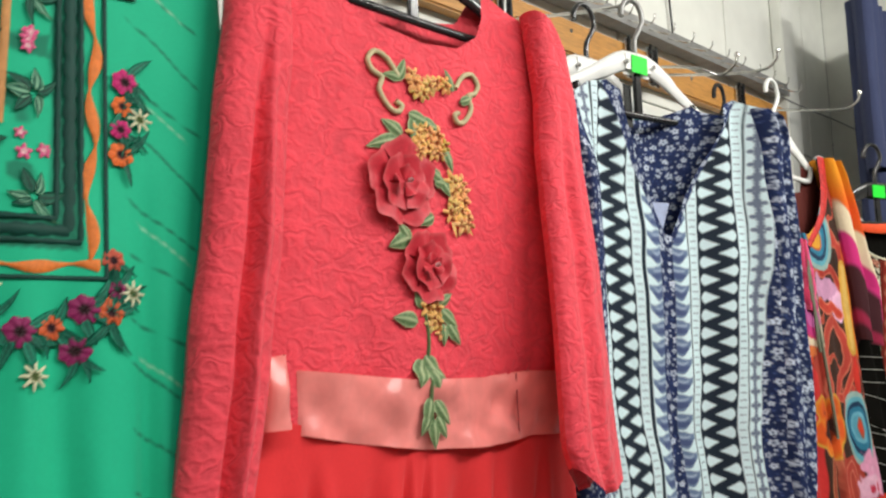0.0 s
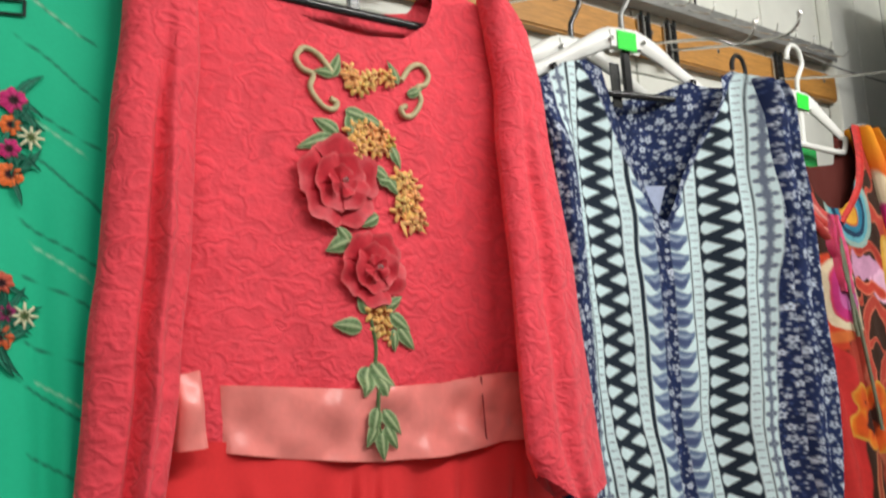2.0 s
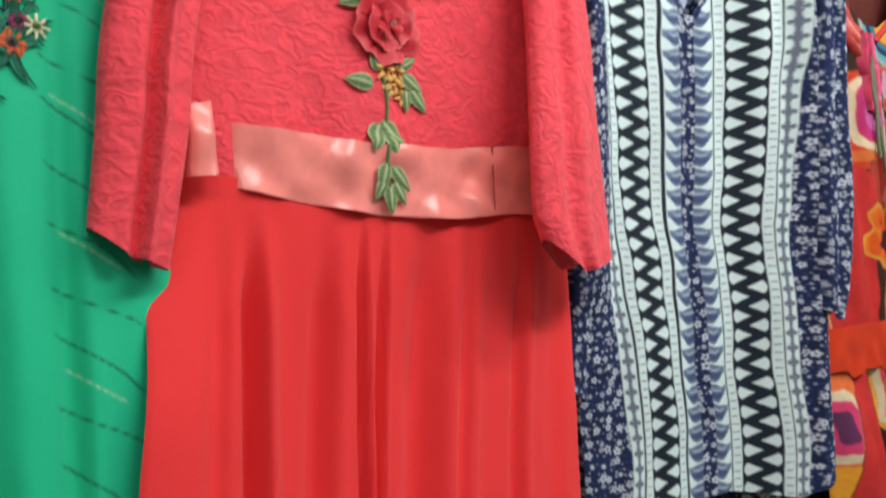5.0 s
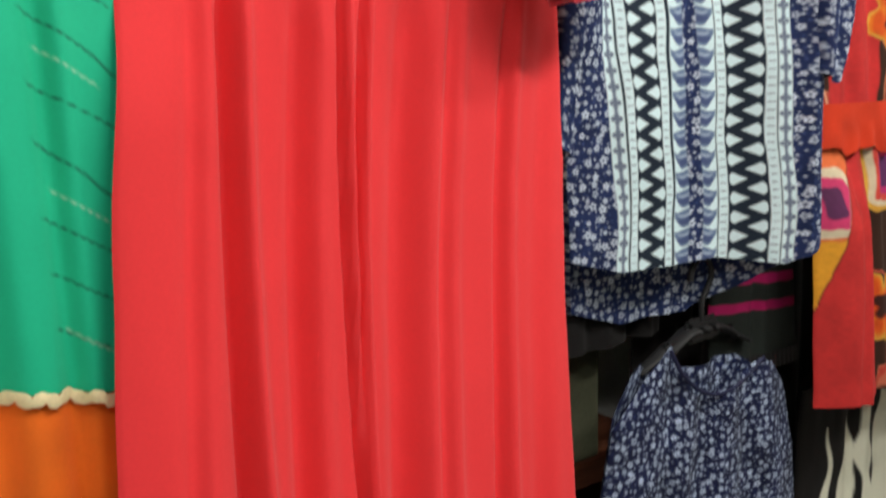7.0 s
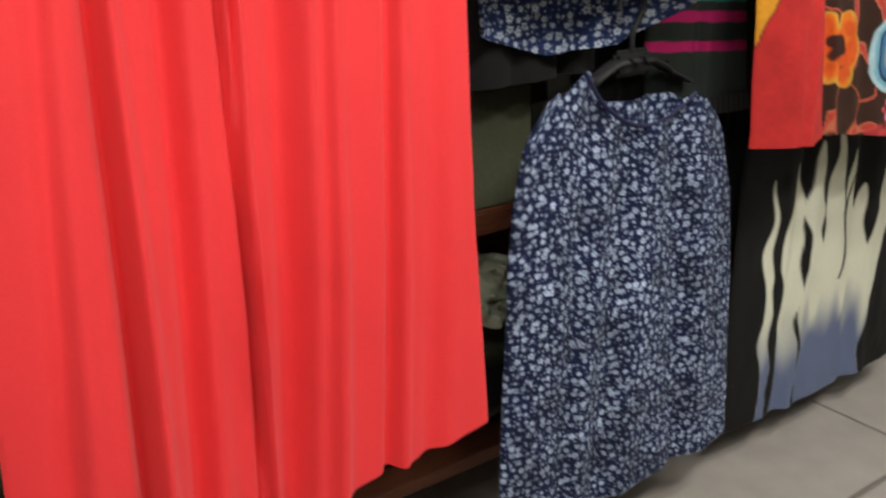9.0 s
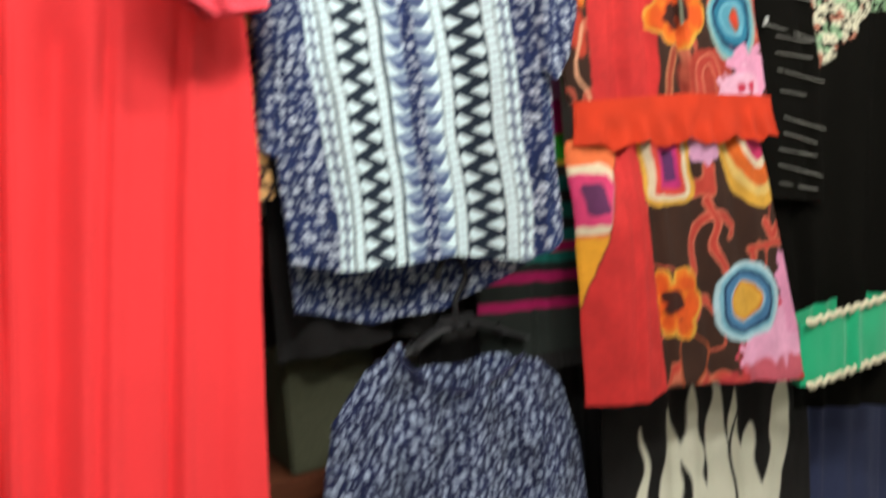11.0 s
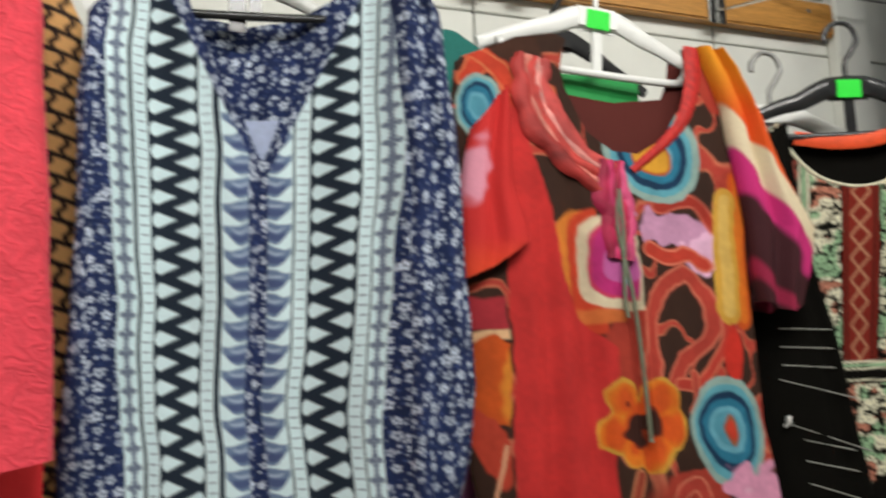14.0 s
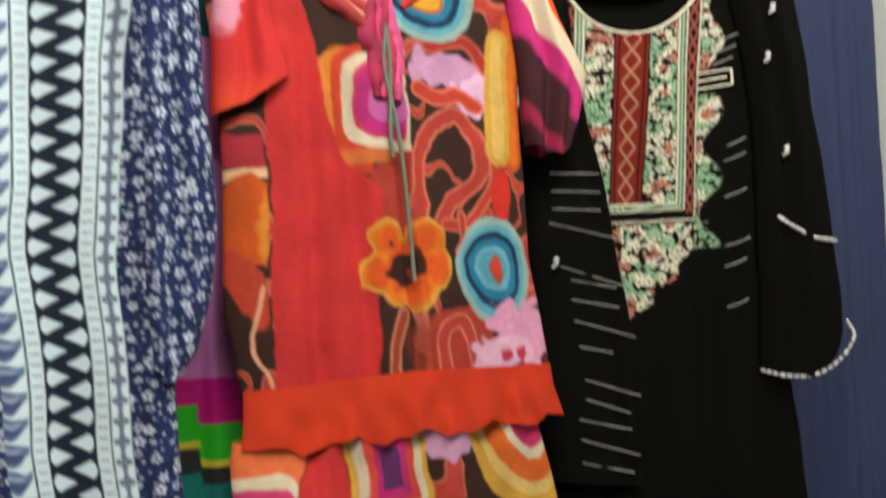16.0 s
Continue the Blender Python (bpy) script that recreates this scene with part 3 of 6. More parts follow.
stitched("inner_band", green, gs, [line2((-0.445, 1.95), (-0.462, 1.66), 40)], lin(196, 140, 84), 0.007, 0.001)
stitched("tab", green, gs, [line2((-0.40, 1.806), (-0.345, 1.812), 12), line2((-0.40, 1.793), (-0.345, 1.798), 12), line2((-0.345, 1.812), (-0.346, 1.796), 6), line2((-0.39, 1.835), (-0.345, 1.83), 12)], (0.008, 0.02, 0.016), 0.003, 0.001)


# ---- red dress ----
red = thing("red_dress", (0.0, -0.06, 0.4), "long coral red dress with lace bodice and rose applique", "dress", "dresses on the prongs")
r_y = lambda x, z: -0.045 - 0.02 * (1.8 - z) - 0.03 * step(0.13, 0.26, x) * step(1.38, 1.5, z)
lace_fold = lambda x, z, u: fold(x, z, 0.19, 0.06, 0.012, 0.006, 1.5) + fold(x, z, -0.10, 0.03, 0.05, 0.004, 1.5)
cloth("bodice", red, M_LACE, [(1.93, -0.20), (1.85, -0.225), (1.75, -0.232), (1.43, -0.236)], [(1.94, 0.20), (1.90, 0.232), (1.85, 0.248), (1.6, 0.248), (1.43, 0.258)],
      [(0, 1.905), (0.07, 1.925), (0.14, 1.905), (0.26, 1.865), (0.37, 1.846), (0.50, 1.839), (0.63, 1.847), (0.72, 1.873), (0.80, 1.93), (0.84, 1.937), (0.92, 1.915), (1, 1.90)],
      [(0, 1.385), (0.5, 1.375), (1, 1.375)], r_y, 120, 130, 0.014, 0.03, lace_fold, label="coral red floral lace bodice",
      back_top=[(0, 1.905), (0.08, 1.93), (0.2, 1.90), (0.5, 1.882), (0.75, 1.905), (0.84, 1.937), (1, 1.90)])
cloth("sleeve", red, M_LACE, [(1.93, -0.235), (1.88, -0.258), (1.73, -0.278), (1.355, -0.327), (1.3, -0.333)], [(1.93, -0.19), (1.75, -0.196), (1.55, -0.218), (1.45, -0.232), (1.3, -0.262)],
      [(0, 1.88), (0.4, 1.91), (1, 1.90)], [(0, 1.352), (0.45, 1.328), (1, 1.312)], lambda x, z: r_y(x, z) - 0.030 - 0.03 * (1.8 - z), 50, 130, 0.02, 0.02,
      lambda x, z, u: fold(u, z, 0.52, 0, 0.07, 0.018, 1.4) * step(1.85, 1.6, z), label="coral red lace sleeve hanging straight")
cloth("sleeve", red, M_LACE, [(1.93, 0.185), (1.8, 0.190), (1.52, 0.152), (1.42, 0.136), (1.35, 0.134), (1.30, 0.158), (1.27, 0.195)], [(1.92, 0.215), (1.87, 0.248), (1.8, 0.258), (1.5, 0.280), (1.28, 0.291)],
      [(0, 1.918), (0.6, 1.905), (1, 1.87)], [(0, 1.325), (0.3, 1.284), (1, 1.298)], lambda x, z: -0.088 - 0.062 * (1.86 - z) - 0.27 * (0.27 - x) * step(1.85, 1.42, z), 60, 130, 0.022, 0.02,
      lambda x, z, u: fold(u, z, 0.35, 0, 0.09, 0.008, 1.4) * step(1.85, 1.6, z), label="coral red lace sleeve hanging straight")
satin_fold = lambda x, z, u: 0.009 * vnoise(x * 17 + 3, z * 30 + x * 9, 1) + 0.004 * vnoise(x * 42, z * 36 - x * 20, 2) - 0.006
sash = cloth("sash", red, M_SATIN, [(1.47, -0.180), (1.3, -0.181)], [(1.47, 0.256), (1.3, 0.256)], [(0, 1.452), (0.33, 1.436), (0.6, 1.433), (0.8, 1.438), (1, 1.434)],
             [(0, 1.388), (0.15, 1.374), (0.37, 1.358), (0.6, 1.352), (0.8, 1.357), (1, 1.352)], lambda x, z: r_y(x, z) - 0.012, 130, 30, 0.008, 0.006, satin_fold, label="pale coral satin waist sash")
cloth("sash_side", red, M_SATIN, [(1.5, -0.236), (1.3, -0.234)], [(1.5, -0.208), (1.3, -0.203)], [(0, 1.463), (1, 1.468)], [(0, 1.397), (1, 1.398)], lambda x, z: r_y(x, z) - 0.03, 30, 24, 0.006, 0.004, satin_fold, label="folded end of the satin sash")
seam_x = 0.138
stitched("sash_seam", sash, front_of(r_y, None, 0.0265), [np.c_[np.full(16, seam_x), np.linspace(1.436, 1.356, 16)]], lin(150, 40, 44), 0.0022, 0.0006)
FOLDS = [(-0.240, 0.02, 0.012, 0.006), (-0.192, -0.03, 0.010, 0.017), (-0.118, 0.0, 0.014, 0.009), (-0.062, -0.04, 0.0045, 0.010), (-0.045, 0.0, 0.004, 0.008), (0.012, 0.02, 0.022, 0.012), (0.062, 0.04, 0.010, 0.006), (0.150, 0.04, 0.009, 0.007), (0.214, 0.05, 0.016, 0.004)]


def skirt_fold(x, z, u):
    grow = (step(1.37, 1.24, z) + 0.4 * step(1.1, 0.5, z)) * 1.9
    return grow * sum(fold(x, z, a, b + 0.12, w, d, 1.05) for a, b, w, d in FOLDS)


cloth("skirt", red, M_CREPE, [(1.41, -0.246), (1.36, -0.262), (1.31, -0.271), (1.26, -0.278), (1.1, -0.303), (0.855, -0.332), (0.4, -0.384)], [(1.41, 0.240), (1.29, 0.276), (1.1, 0.272), (0.9, 0.245), (0.7, 0.218), (0.4, 0.200)],
      [(0, 1.41), (0.3, 1.385), (0.6, 1.368), (1, 1.368)], [(0, 0.40), (0.5, 0.385), (1, 0.40)], lambda x, z: r_y(x, z) - 0.004 - 0.115 * (1.36 - z) * step(0.2, 1.0, 1.6 - z) - 0.05 * step(-0.12, -0.30, x) * step(1.40, 1.15, z), 190, 160, 0.012, 0.05, skirt_fold, label="coral red pleated crepe skirt", wrinkle=0.0012)
rf = front_of(r_y, lace_fold, 0.0155)
sf = lambda x, z: rf(x, z) - 0.010 * step(1.45, 1.435, z)

# applique of the red dress
LEAF, EDGE, BLO, CREAM = lin(98, 126, 82), lin(172, 188, 144), lin(252, 196, 124), lin(196, 186, 146)


def petal_ring(cx, cz, r, count, lift, tilt, spin, yf, wob):
    out = []
    for k in range(count):
        a0 = spin + 2 * np.pi * k / count
        n, m = 9, 11
        s, j = np.meshgrid(np.linspace(0.05, 1, n), np.linspace(-1, 1, m), indexing="ij")
        s, j = s.ravel(), j.ravel()
        wide = 0.74 * np.sqrt(np.clip(s, 0, 1)) * (1.0 if count > 4 else 1.3)
        a = a0 + j * wide * (1.15 - 0.25 * s)
        rr = r * s * (1 - 0.12 * np.abs(j) ** 3) * (1 + 0.05 * np.sin(j * 7 + k))
        x, z = cx + rr * np.cos(a), cz + rr * np.sin(a)
        h = lift + tilt * r * s * s * 0.55 + wob * np.sin(j * 4 + k * 2) * s * s + 0.004 * (1 - j * j) * s
        out.append((np.c_[x, yf(cx, cz) - h - 0.0025 * (k % 2), z], quads(m, n)))
    return out


def rose(parent, cx, cz, r, spin, name="rose"):
    first = None
    for count, rr, lift, tilt in ((5, 1.0, 0.003, 0.06), (4, 0.66, 0.006, 0.14), (3, 0.36, 0.009, 0.28)):
        for v, f in petal_ring(cx, cz, r * rr, count, lift, tilt, spin, rf, 0.003):
            rim = step(0.86, 1.0, np.repeat(np.linspace(0.05, 1, 9), 11))[:, None]
            raw("petal", v, f, M_ORGANZA, parent, "", np.array(lin(200, 42, 58))[None] * (1 - rim) + np.array(lin(214, 86, 92))[None] * rim)
        spin += 0.55
    v, f = tube([(cx, rf(cx, cz) - 0.018, cz), (cx, rf(cx, cz) - 0.0215, cz), (cx, rf(cx, cz) - 0.024, cz)], [0.0025, 0.0032, 0.0012], 8)
    raw("bead", v, f, M_BEAD, parent, "small silver bead")


def node(name, parent, label):
    ob = new(name)
    ob.parent = parent
    return tagged(ob, label)


applique = node("applique", red, "embroidered rose and leaf applique")
ar = random.Random(11)


def branch(items):
    for x, z, ln, w, ang in items:
        sprig(applique, "leaf", leaf(x, z, ln, w, radians(ang), sf, LEAF, EDGE, 0.005, 0.12))


def cluster(cx, cz, wx, wz, count):
    for k in range(count):
        x, z = cx + ar.uniform(-wx, wx), cz + ar.uniform(-wz, wz)
        sprig(applique, "blossom", blossom(x, z, ar.uniform(0.010, 0.0155), sf, 5, tuple(c * ar.uniform(0.8, 1.15) for c in BLO), lin(150, 76, 30), ar.uniform(0.004, 0.008), ar.uniform(0, 6), 0.72))


for s, cx in ((1, -0.050), (-1, 0.080)):
    k = np.array([(0.016, 1.788), (0.002, 1.806), (-0.014, 1.812), (-0.024, 1.800), (-0.018, 1.788), (-0.006, 1.782), (-0.010, 1.766), (0.002, 1.748), (0.014, 1.744), (0.020, 1.752), (0.012, 1.757)])
    tiltz = 0.004 if s < 0 else 0.0
    p = spline(np.c_[cx + s * k[:, 0] * 1.05, np.zeros(len(k)), k[:, 1] + tiltz], 60)
    p[:, 1] = sf(p[:, 0], p[:, 2]) - 0.002
    v, f = tube(p, 0.0035, 6)
    raw("scroll", v, f, M_STITCH, applique, "cream corded scroll", colour(v, CREAM))
cluster(0.015, 1.780, 0.030, 0.014, 16)
cluster(0.012, 1.716, 0.028, 0.020, 18)
cluster(0.056, 1.660, 0.014, 0.016, 10)
cluster(0.058, 1.634, 0.018, 0.016, 10)
for x, z, a in ((0.066, 1.617, -50), (0.073, 1.624, -30), (0.058, 1.612, -70), (0.078, 1.611, -42)):
    sprig(applique, "bud", leaf(x - 0.012, z + 0.01, 0.022, 0.003, radians(a), sf, BLO, lin(245, 190, 110), 0.003))
branch([(-0.035, 1.782, 0.032, 0.008, 60), (0.058, 1.786, 0.030, 0.007, 110), (0.07, 1.775, 0.028, 0.007, 20), (-0.03, 1.785, 0.026, 0.007, 170), (-0.02, 1.745, 0.035, 0.010, -20), (-0.012, 1.742, 0.034, 0.010, -100), (0.0, 1.742, 0.035, 0.009, -28),
        (-0.030, 1.716, 0.034, 0.010, 145), (-0.032, 1.712, 0.052, 0.010, 190), (-0.032, 1.71, 0.036, 0.010, 235), (0.04, 1.71, 0.03, 0.008, -75),
        (0.012, 1.682, 0.026, 0.009, -40), (0.030, 1.672, 0.026, 0.009, -60), (0.018, 1.668, 0.022, 0.008, -10), (0.015, 1.625, 0.028, 0.009, 200), (-0.022, 1.598, 0.036, 0.012, 195), (-0.026, 1.592, 0.026, 0.009, 120),
        (-0.012, 1.515, 0.026, 0.009, 100), (-0.018, 1.500, 0.036, 0.011, 165), (0.012, 1.520, 0.030, 0.008, 20), (0.020, 1.515, 0.034, 0.010, -45), (0.030, 1.50, 0.034, 0.010, -60), (0.024, 1.498, 0.026, 0.008, -100),
        (-0.010, 1.462, 0.036, 0.013, -60), (-0.014, 1.458, 0.034, 0.012, -120), (-0.004, 1.455, 0.040, 0.012, -85), (-0.012, 1.415, 0.034, 0.010, -115), (-0.006, 1.412, 0.036, 0.010, -60), (-0.010, 1.392, 0.034, 0.010, -95), (-0.014, 1.398, 0.028, 0.008, -130), (-0.004, 1.395, 0.030, 0.009, -70)])
v, f = ribbon(spline([(-0.008, 1.52), (-0.002, 1.48), (-0.008, 1.44), (-0.012, 1.40), (-0.008, 1.372)], 40), 0.004, 0.003, sf)
raw("stem", v, f, M_STITCH, applique, "", colour(v, LEAF))
cluster(0.004, 1.502, 0.016, 0.018, 7)
rose(applique, -0.036, 1.660, 0.052, 0.3)
rose(applique, 0.0, 1.565, 0.043, 0.9)
hanger((0.02, -0.035, 1.978), 0.40, 0.075, M_BLACK_PLASTIC, "black plastic hanger inside the red dress")


# ---- blue tunic ----
NAVY, PALE, MID = lin(27, 41, 82), lin(212, 224, 240), lin(80, 102, 160)
INK, ICE, SKY = lin(24, 36, 50), lin(214, 236, 240), lin(106, 126, 156)


def drops(x, z, x0, x1, per):
    """Two facing columns of teardrops, half a step apart."""
    w = (x1 - x0) * 0.50
    m = np.zeros_like(x)
    for side in (0, 1):
        s = (x - x0 - 0.001) / w if side == 0 else (x1 - 0.001 - x) / w
        q = np.mod(z / per + 0.5 * side, 1.0) - 0.5
        half = 0.43 * np.sqrt(np.clip(s * 4.5, 0, 1)) * np.clip(1 - s, 0, 1) ** 1.05
        m = np.maximum(m, step(-0.06, 0.06, half - np.abs(q)) * (s > 0) * (s < 1))
    return m


def beads(x, z, x0, x1, c):
    w = (x1 - x0)
    m = inside(np.abs(x - (x0 + x1) / 2) - w / 2, 0.0007)
    tick = (np.abs(np.mod(z, 0.0115) - 0.0057) < 0.0012) * (np.abs(x - (x0 + x1) / 2) < w * 0.34)
    c = over(c, m, ICE)
    return over(c, m * tick * 0.6, lin(90, 104, 124))


def blue_paint(x, z, u):
    c = floral(x, z, 1, NAVY, PALE, MID)
    dx = 0.003 * vnoise(z * 9, z * 0, 1) + 0.003 * vnoise(z * 17, x * 9, 2)
    mid_x = interp([(1.85, 0.494), (1.6, 0.495), (1.33, 0.491), (1.04, 0.512)], z)
    half_w = interp([(1.85, 0.168), (1.63, 0.159), (1.33, 0.139), (1.04, 0.131)], z)
    p = 0.490 + (x - mid_x) * 0.149 / half_w - dx
    panel = inside(np.abs(p - 0.490) - 0.149, 0.0012)
    c = over(c, panel, INK)
    for a, b in ((0.341, 0.363), (0.619, 0.639)):
        m = inside(np.abs(p - (a + b) / 2) - (b - a) / 2, 0.0008)
        c = over(c, m, ICE)
        px, pz = p - (a + b) / 2, np.mod(z, 0.0215) - 0.01075
        r, t = np.hypot(px, pz), np.arctan2(pz, px)
        c = over(c, m * inside(r - 0.0086 * np.abs(np.cos(2 * t)) ** 0.30, 0.0012) * 0.8, lin(48, 52, 96))
        c = over(c, m * inside(np.abs(px) + np.abs(np.abs(pz) - 0.01075) - 0.0034, 0.0008) * 0.8, lin(48, 52, 96))
    for a, b in ((0.367, 0.381), (0.435, 0.450), (0.537, 0.552), (0.603, 0.617)):
        c = beads(p, z, a, b, c)
    for a, b in ((0.382, 0.434), (0.5535, 0.6015)):
        m = inside(np.abs(p - (a + b) / 2) - (b - a) / 2, 0.0006)
        dr = drops(p, z, a, b, 0.0282)
        c = over(c, m * dr, ICE)
    for a, b, s in ((0.4565, 0.4865, 1), (0.507, 0.5345, -1)):
        m = inside(np.abs(p - (a + b) / 2) - (b - a) / 2, 0.0008)
        t = (p - a) / (b - a) if s > 0 else (b - p) / (b - a)
        # curled leaves lying across the band, their tips at its outer edge
        q = np.mod(z / 0.0285 + 0.30 * np.sin(t * 2.4) + 0.06 * vnoise(z * 40, t * 3, 1), 1.0) - 0.5
        half = 0.16 + 0.29 * step(0.05, 0.75, t)
        c = over(c, m, ICE)
        c = over(c, m * inside(np.abs(q) - half, 0.05) * step(0.0, 0.10, t), SKY)
        c = over(c, m * inside(np.abs(q + 0.14) - half * 0.38, 0.06) * step(0.15, 0.4, t) * 0.8, lin(62, 74, 118))
        c = over(c, m * inside(np.abs(q - 0.14) - half * 0.14, 0.05) * step(0.25, 0.45, t) * 0.7, lin(176, 192, 214))
    mid = inside(np.abs(p - 0.4968) - 0.0102, 0.0008)
    c = over(c, mid, (0, 0, 0)) + floral(x, z, 2, NAVY, PALE, MID) * mid[:, None]
    # bound edge of the open neck
    edge = np.where(x < 0.508, 1.636 + (0.508 - x) * 2.1, 1.636 + (x - 0.508) * 2.05)
    bind = step(0.034, 0.028, edge - z + 0.004) * (z > 1.60) * (np.abs(x - 0.503) < 0.125)
    c = over(c, bind, (0, 0, 0)) + floral(x, z, 6, NAVY, PALE, MID) * bind[:, None]
    return c


plain_floral = lambda x, z, u: floral(x, z, 4, NAVY, PALE, MID)
blue = thing("blue_tunic", (0.5, -0.1, 0.83), "navy floral tunic with striped white border print panel", "tunic", "tops on the prongs")
b_y = lambda x, z: np.maximum(-0.048 - 0.19 * (x - 0.34) - 3.3 * np.clip(x - 0.503, 0, 1) ** 2, -0.186) + step(1.86, 1.70, z) * step(1.12, 1.42, z) * (0.016 * np.exp(-((x - 0.415) / 0.05) ** 2) - 0.045 * np.exp(-((x - 0.31) / 0.04) ** 2))
b_fold = lambda x, z, u: fold(x, z, 0.497, 0.0, 0.018, 0.006) + fold(x, z, 0.36, 0.03, 0.02, 0.006) + fold(x, z, 0.645, -0.02, 0.016, 0.010) + fold(x, z, 0.57, -0.03, 0.03, 0.005)
cloth("body", blue, M_PRINT, [(1.87, 0.330), (1.82, 0.304), (1.7, 0.298), (1.5, 0.300), (1.2, 0.305), (0.9, 0.313)], [(1.87, 0.655), (1.82, 0.688), (1.6, 0.688), (1.3, 0.676), (1.1, 0.682), (0.93, 0.690)],
      [(0, 1.832), (0.08, 1.862), (0.20, 1.872), (0.27, 1.857), (0.53, 1.637), (0.55, 1.637), (0.83, 1.852), (0.90, 1.862), (1, 1.825)],
      [(0, 0.958), (0.2, 0.937), (0.5, 0.938), (0.62, 0.944), (0.85, 0.93), (1, 0.958)], b_y, 300, 640, 0.012, 0.055, b_fold, blue_paint,
      back_top=[(0, 1.832), (0.1, 1.866), (0.2, 1.868), (0.35, 1.842), (0.5, 1.835), (0.68, 1.842), (0.84, 1.862), (1, 1.825)],
      back_bot=[(0, 0.884), (0.35, 0.842), (0.65, 0.85), (0.85, 0.90), (1, 0.957)], back_paint=plain_floral, label="navy cotton body with white stripe print")
cloth("sleeve", blue, M_PRINT, [(1.85, 0.642), (1.6, 0.660), (1.3, 0.655), (1.19, 0.655)], [(1.84, 0.668), (1.8, 0.700), (1.66, 0.718), (1.45, 0.727), (1.36, 0.731), (1.28, 0.722), (1.22, 0.700), (1.185, 0.675)],
      [(0, 1.845), (0.6, 1.835), (1, 1.805)], [(0, 1.205), (0.5, 1.19), (1, 1.20)], lambda x, z: b_y(x, z) - 0.006, 60, 260, 0.022, 0.02,
      lambda x, z, u: fold(u, z, 0.45, 0.2, 0.12, 0.008, 1.5), lambda x, z, u: floral(x, z, 7, NAVY, PALE, MID), label="loose navy floral sleeve")
cloth("sleeve", blue, M_PRINT, [(1.84, 0.308), (1.8, 0.302), (1.5, 0.299), (1.28, 0.287), (1.1, 0.285)], [(1.84, 0.318), (1.5, 0.318), (1.1, 0.322)],
      [(0, 1.82), (1, 1.84)], [(0, 1.12), (1, 1.10)], lambda x, z: b_y(x, z) + 0.006, 30, 260, 0.014, 0.02, None, lambda x, z, u: floral(x, z, 8, NAVY, PALE, MID), label="loose navy floral sleeve")
# arms and hub coloured white in place of lamp glare on dark plastic
hanger((0.503, -0.052, 1.938), 0.335, 0.077, M_WHITE_PLASTIC, "glossy hanger with arms coloured white for glare, dark crossbar and green sticker", turn=-0.16, hook_mat=M_STEEL, bar_mat=M_BLACK_PLASTIC, rivets=True)
hanger((0.462, 0.015, 1.940), 0.34, 0.075, M_WHITE_PLASTIC, "white plastic hanger with a black hook behind the tunic", turn=-0.1, sticker=False, bar=False, hook_mat=M_BLACK_PLASTIC, rivets=True)
v, f = ribbon(line2((0.508, 1.690), (0.508, 1.638), 14), np.linspace(0.042, 0.004, 14), 0.0005, lambda x, z: b_y(x, z) + 0.004)
raw("neck_lining", v, f, M_STITCH, blue, "pale blue lining at the neck slit", colour(v, lin(170, 182, 212), 0.05))
label = box(0.470, 0.492, -0.048, -0.046, 1.815, 1.885, 0.0005)
part("neck_label", label, M_BLACK_PLASTIC, blue, "black woven neck label")


# ---- blue floral top on the lower prong ----
low_paint = lambda x, z, u: floral(x * 1.22, z * 1.22, 9, lin(15, 22, 56), lin(190, 206, 232), lin(48, 66, 122)) * (1 + 0.35 * vnoise(x * 26, z * 26, 1))[:, None]
low = thing("floral_top", (0.55, -0.12, 0.15), "navy floral sleeveless top hanging on the lower prong", "top", "tops on the lower prongs")
cloth("body", low, M_PRINT, [(0.85, 0.410), (0.80, 0.358), (0.74, 0.327), (0.65, 0.309), (0.56, 0.297), (0.43, 0.284), (0.1, 0.262)], [(0.85, 0.66), (0.77, 0.70), (0.70, 0.735), (0.60, 0.765), (0.24, 0.786), (0.1, 0.79)],
      [(0, 0.735), (0.06, 0.79), (0.12, 0.824), (0.17, 0.832), (0.22, 0.820), (0.30, 0.785), (0.40, 0.750), (0.55, 0.738), (0.72, 0.752), (0.84, 0.775), (0.93, 0.762), (1, 0.72)], [(0, 0.12), (1, 0.13)], lambda x, z: -0.105 - 0.02 * (0.8 - z), 280, 420, 0.02, 0.03,
      lambda x, z, u: fold(x, z, 0.5, 0.1, 0.03, 0.012, 0.6) + fold(x, z, 0.62, -0.05, 0.03, 0.014, 0.6) + fold(x, z, 0.42, 0.1, 0.02, 0.010, 0.6), low_paint,
      back_top=[(0, 0.70), (0.06, 0.755), (0.12, 0.79), (0.18, 0.80), (0.3, 0.778), (0.55, 0.770), (0.84, 0.772), (1, 0.72)])
hanger((0.56, -0.075, 0.842), 0.27, 0.06, M_MATT_BLACK, "black plastic hanger holding the floral top", sticker=False, bar=False)


# ---- mustard garment between the red dress and the tunic ----
def mustard_paint(x, z, u):
    c = np.tile(np.array(lin(214, 166, 106)), (len(x), 1))
    q, w = np.mod(z + 0.3 * x, 0.026) / 0.026, np.mod(x + 0.3 * z, 0.024) / 0.024
    c = over(c, inside(np.abs(q - 0.5) - 0.13, 0.05), lin(28, 18, 16))
    return over(c, inside(np.abs(w - 0.45 - 0.2 * np.sin(q * 6.3)) - 0.14, 0.05), lin(34, 20, 18))


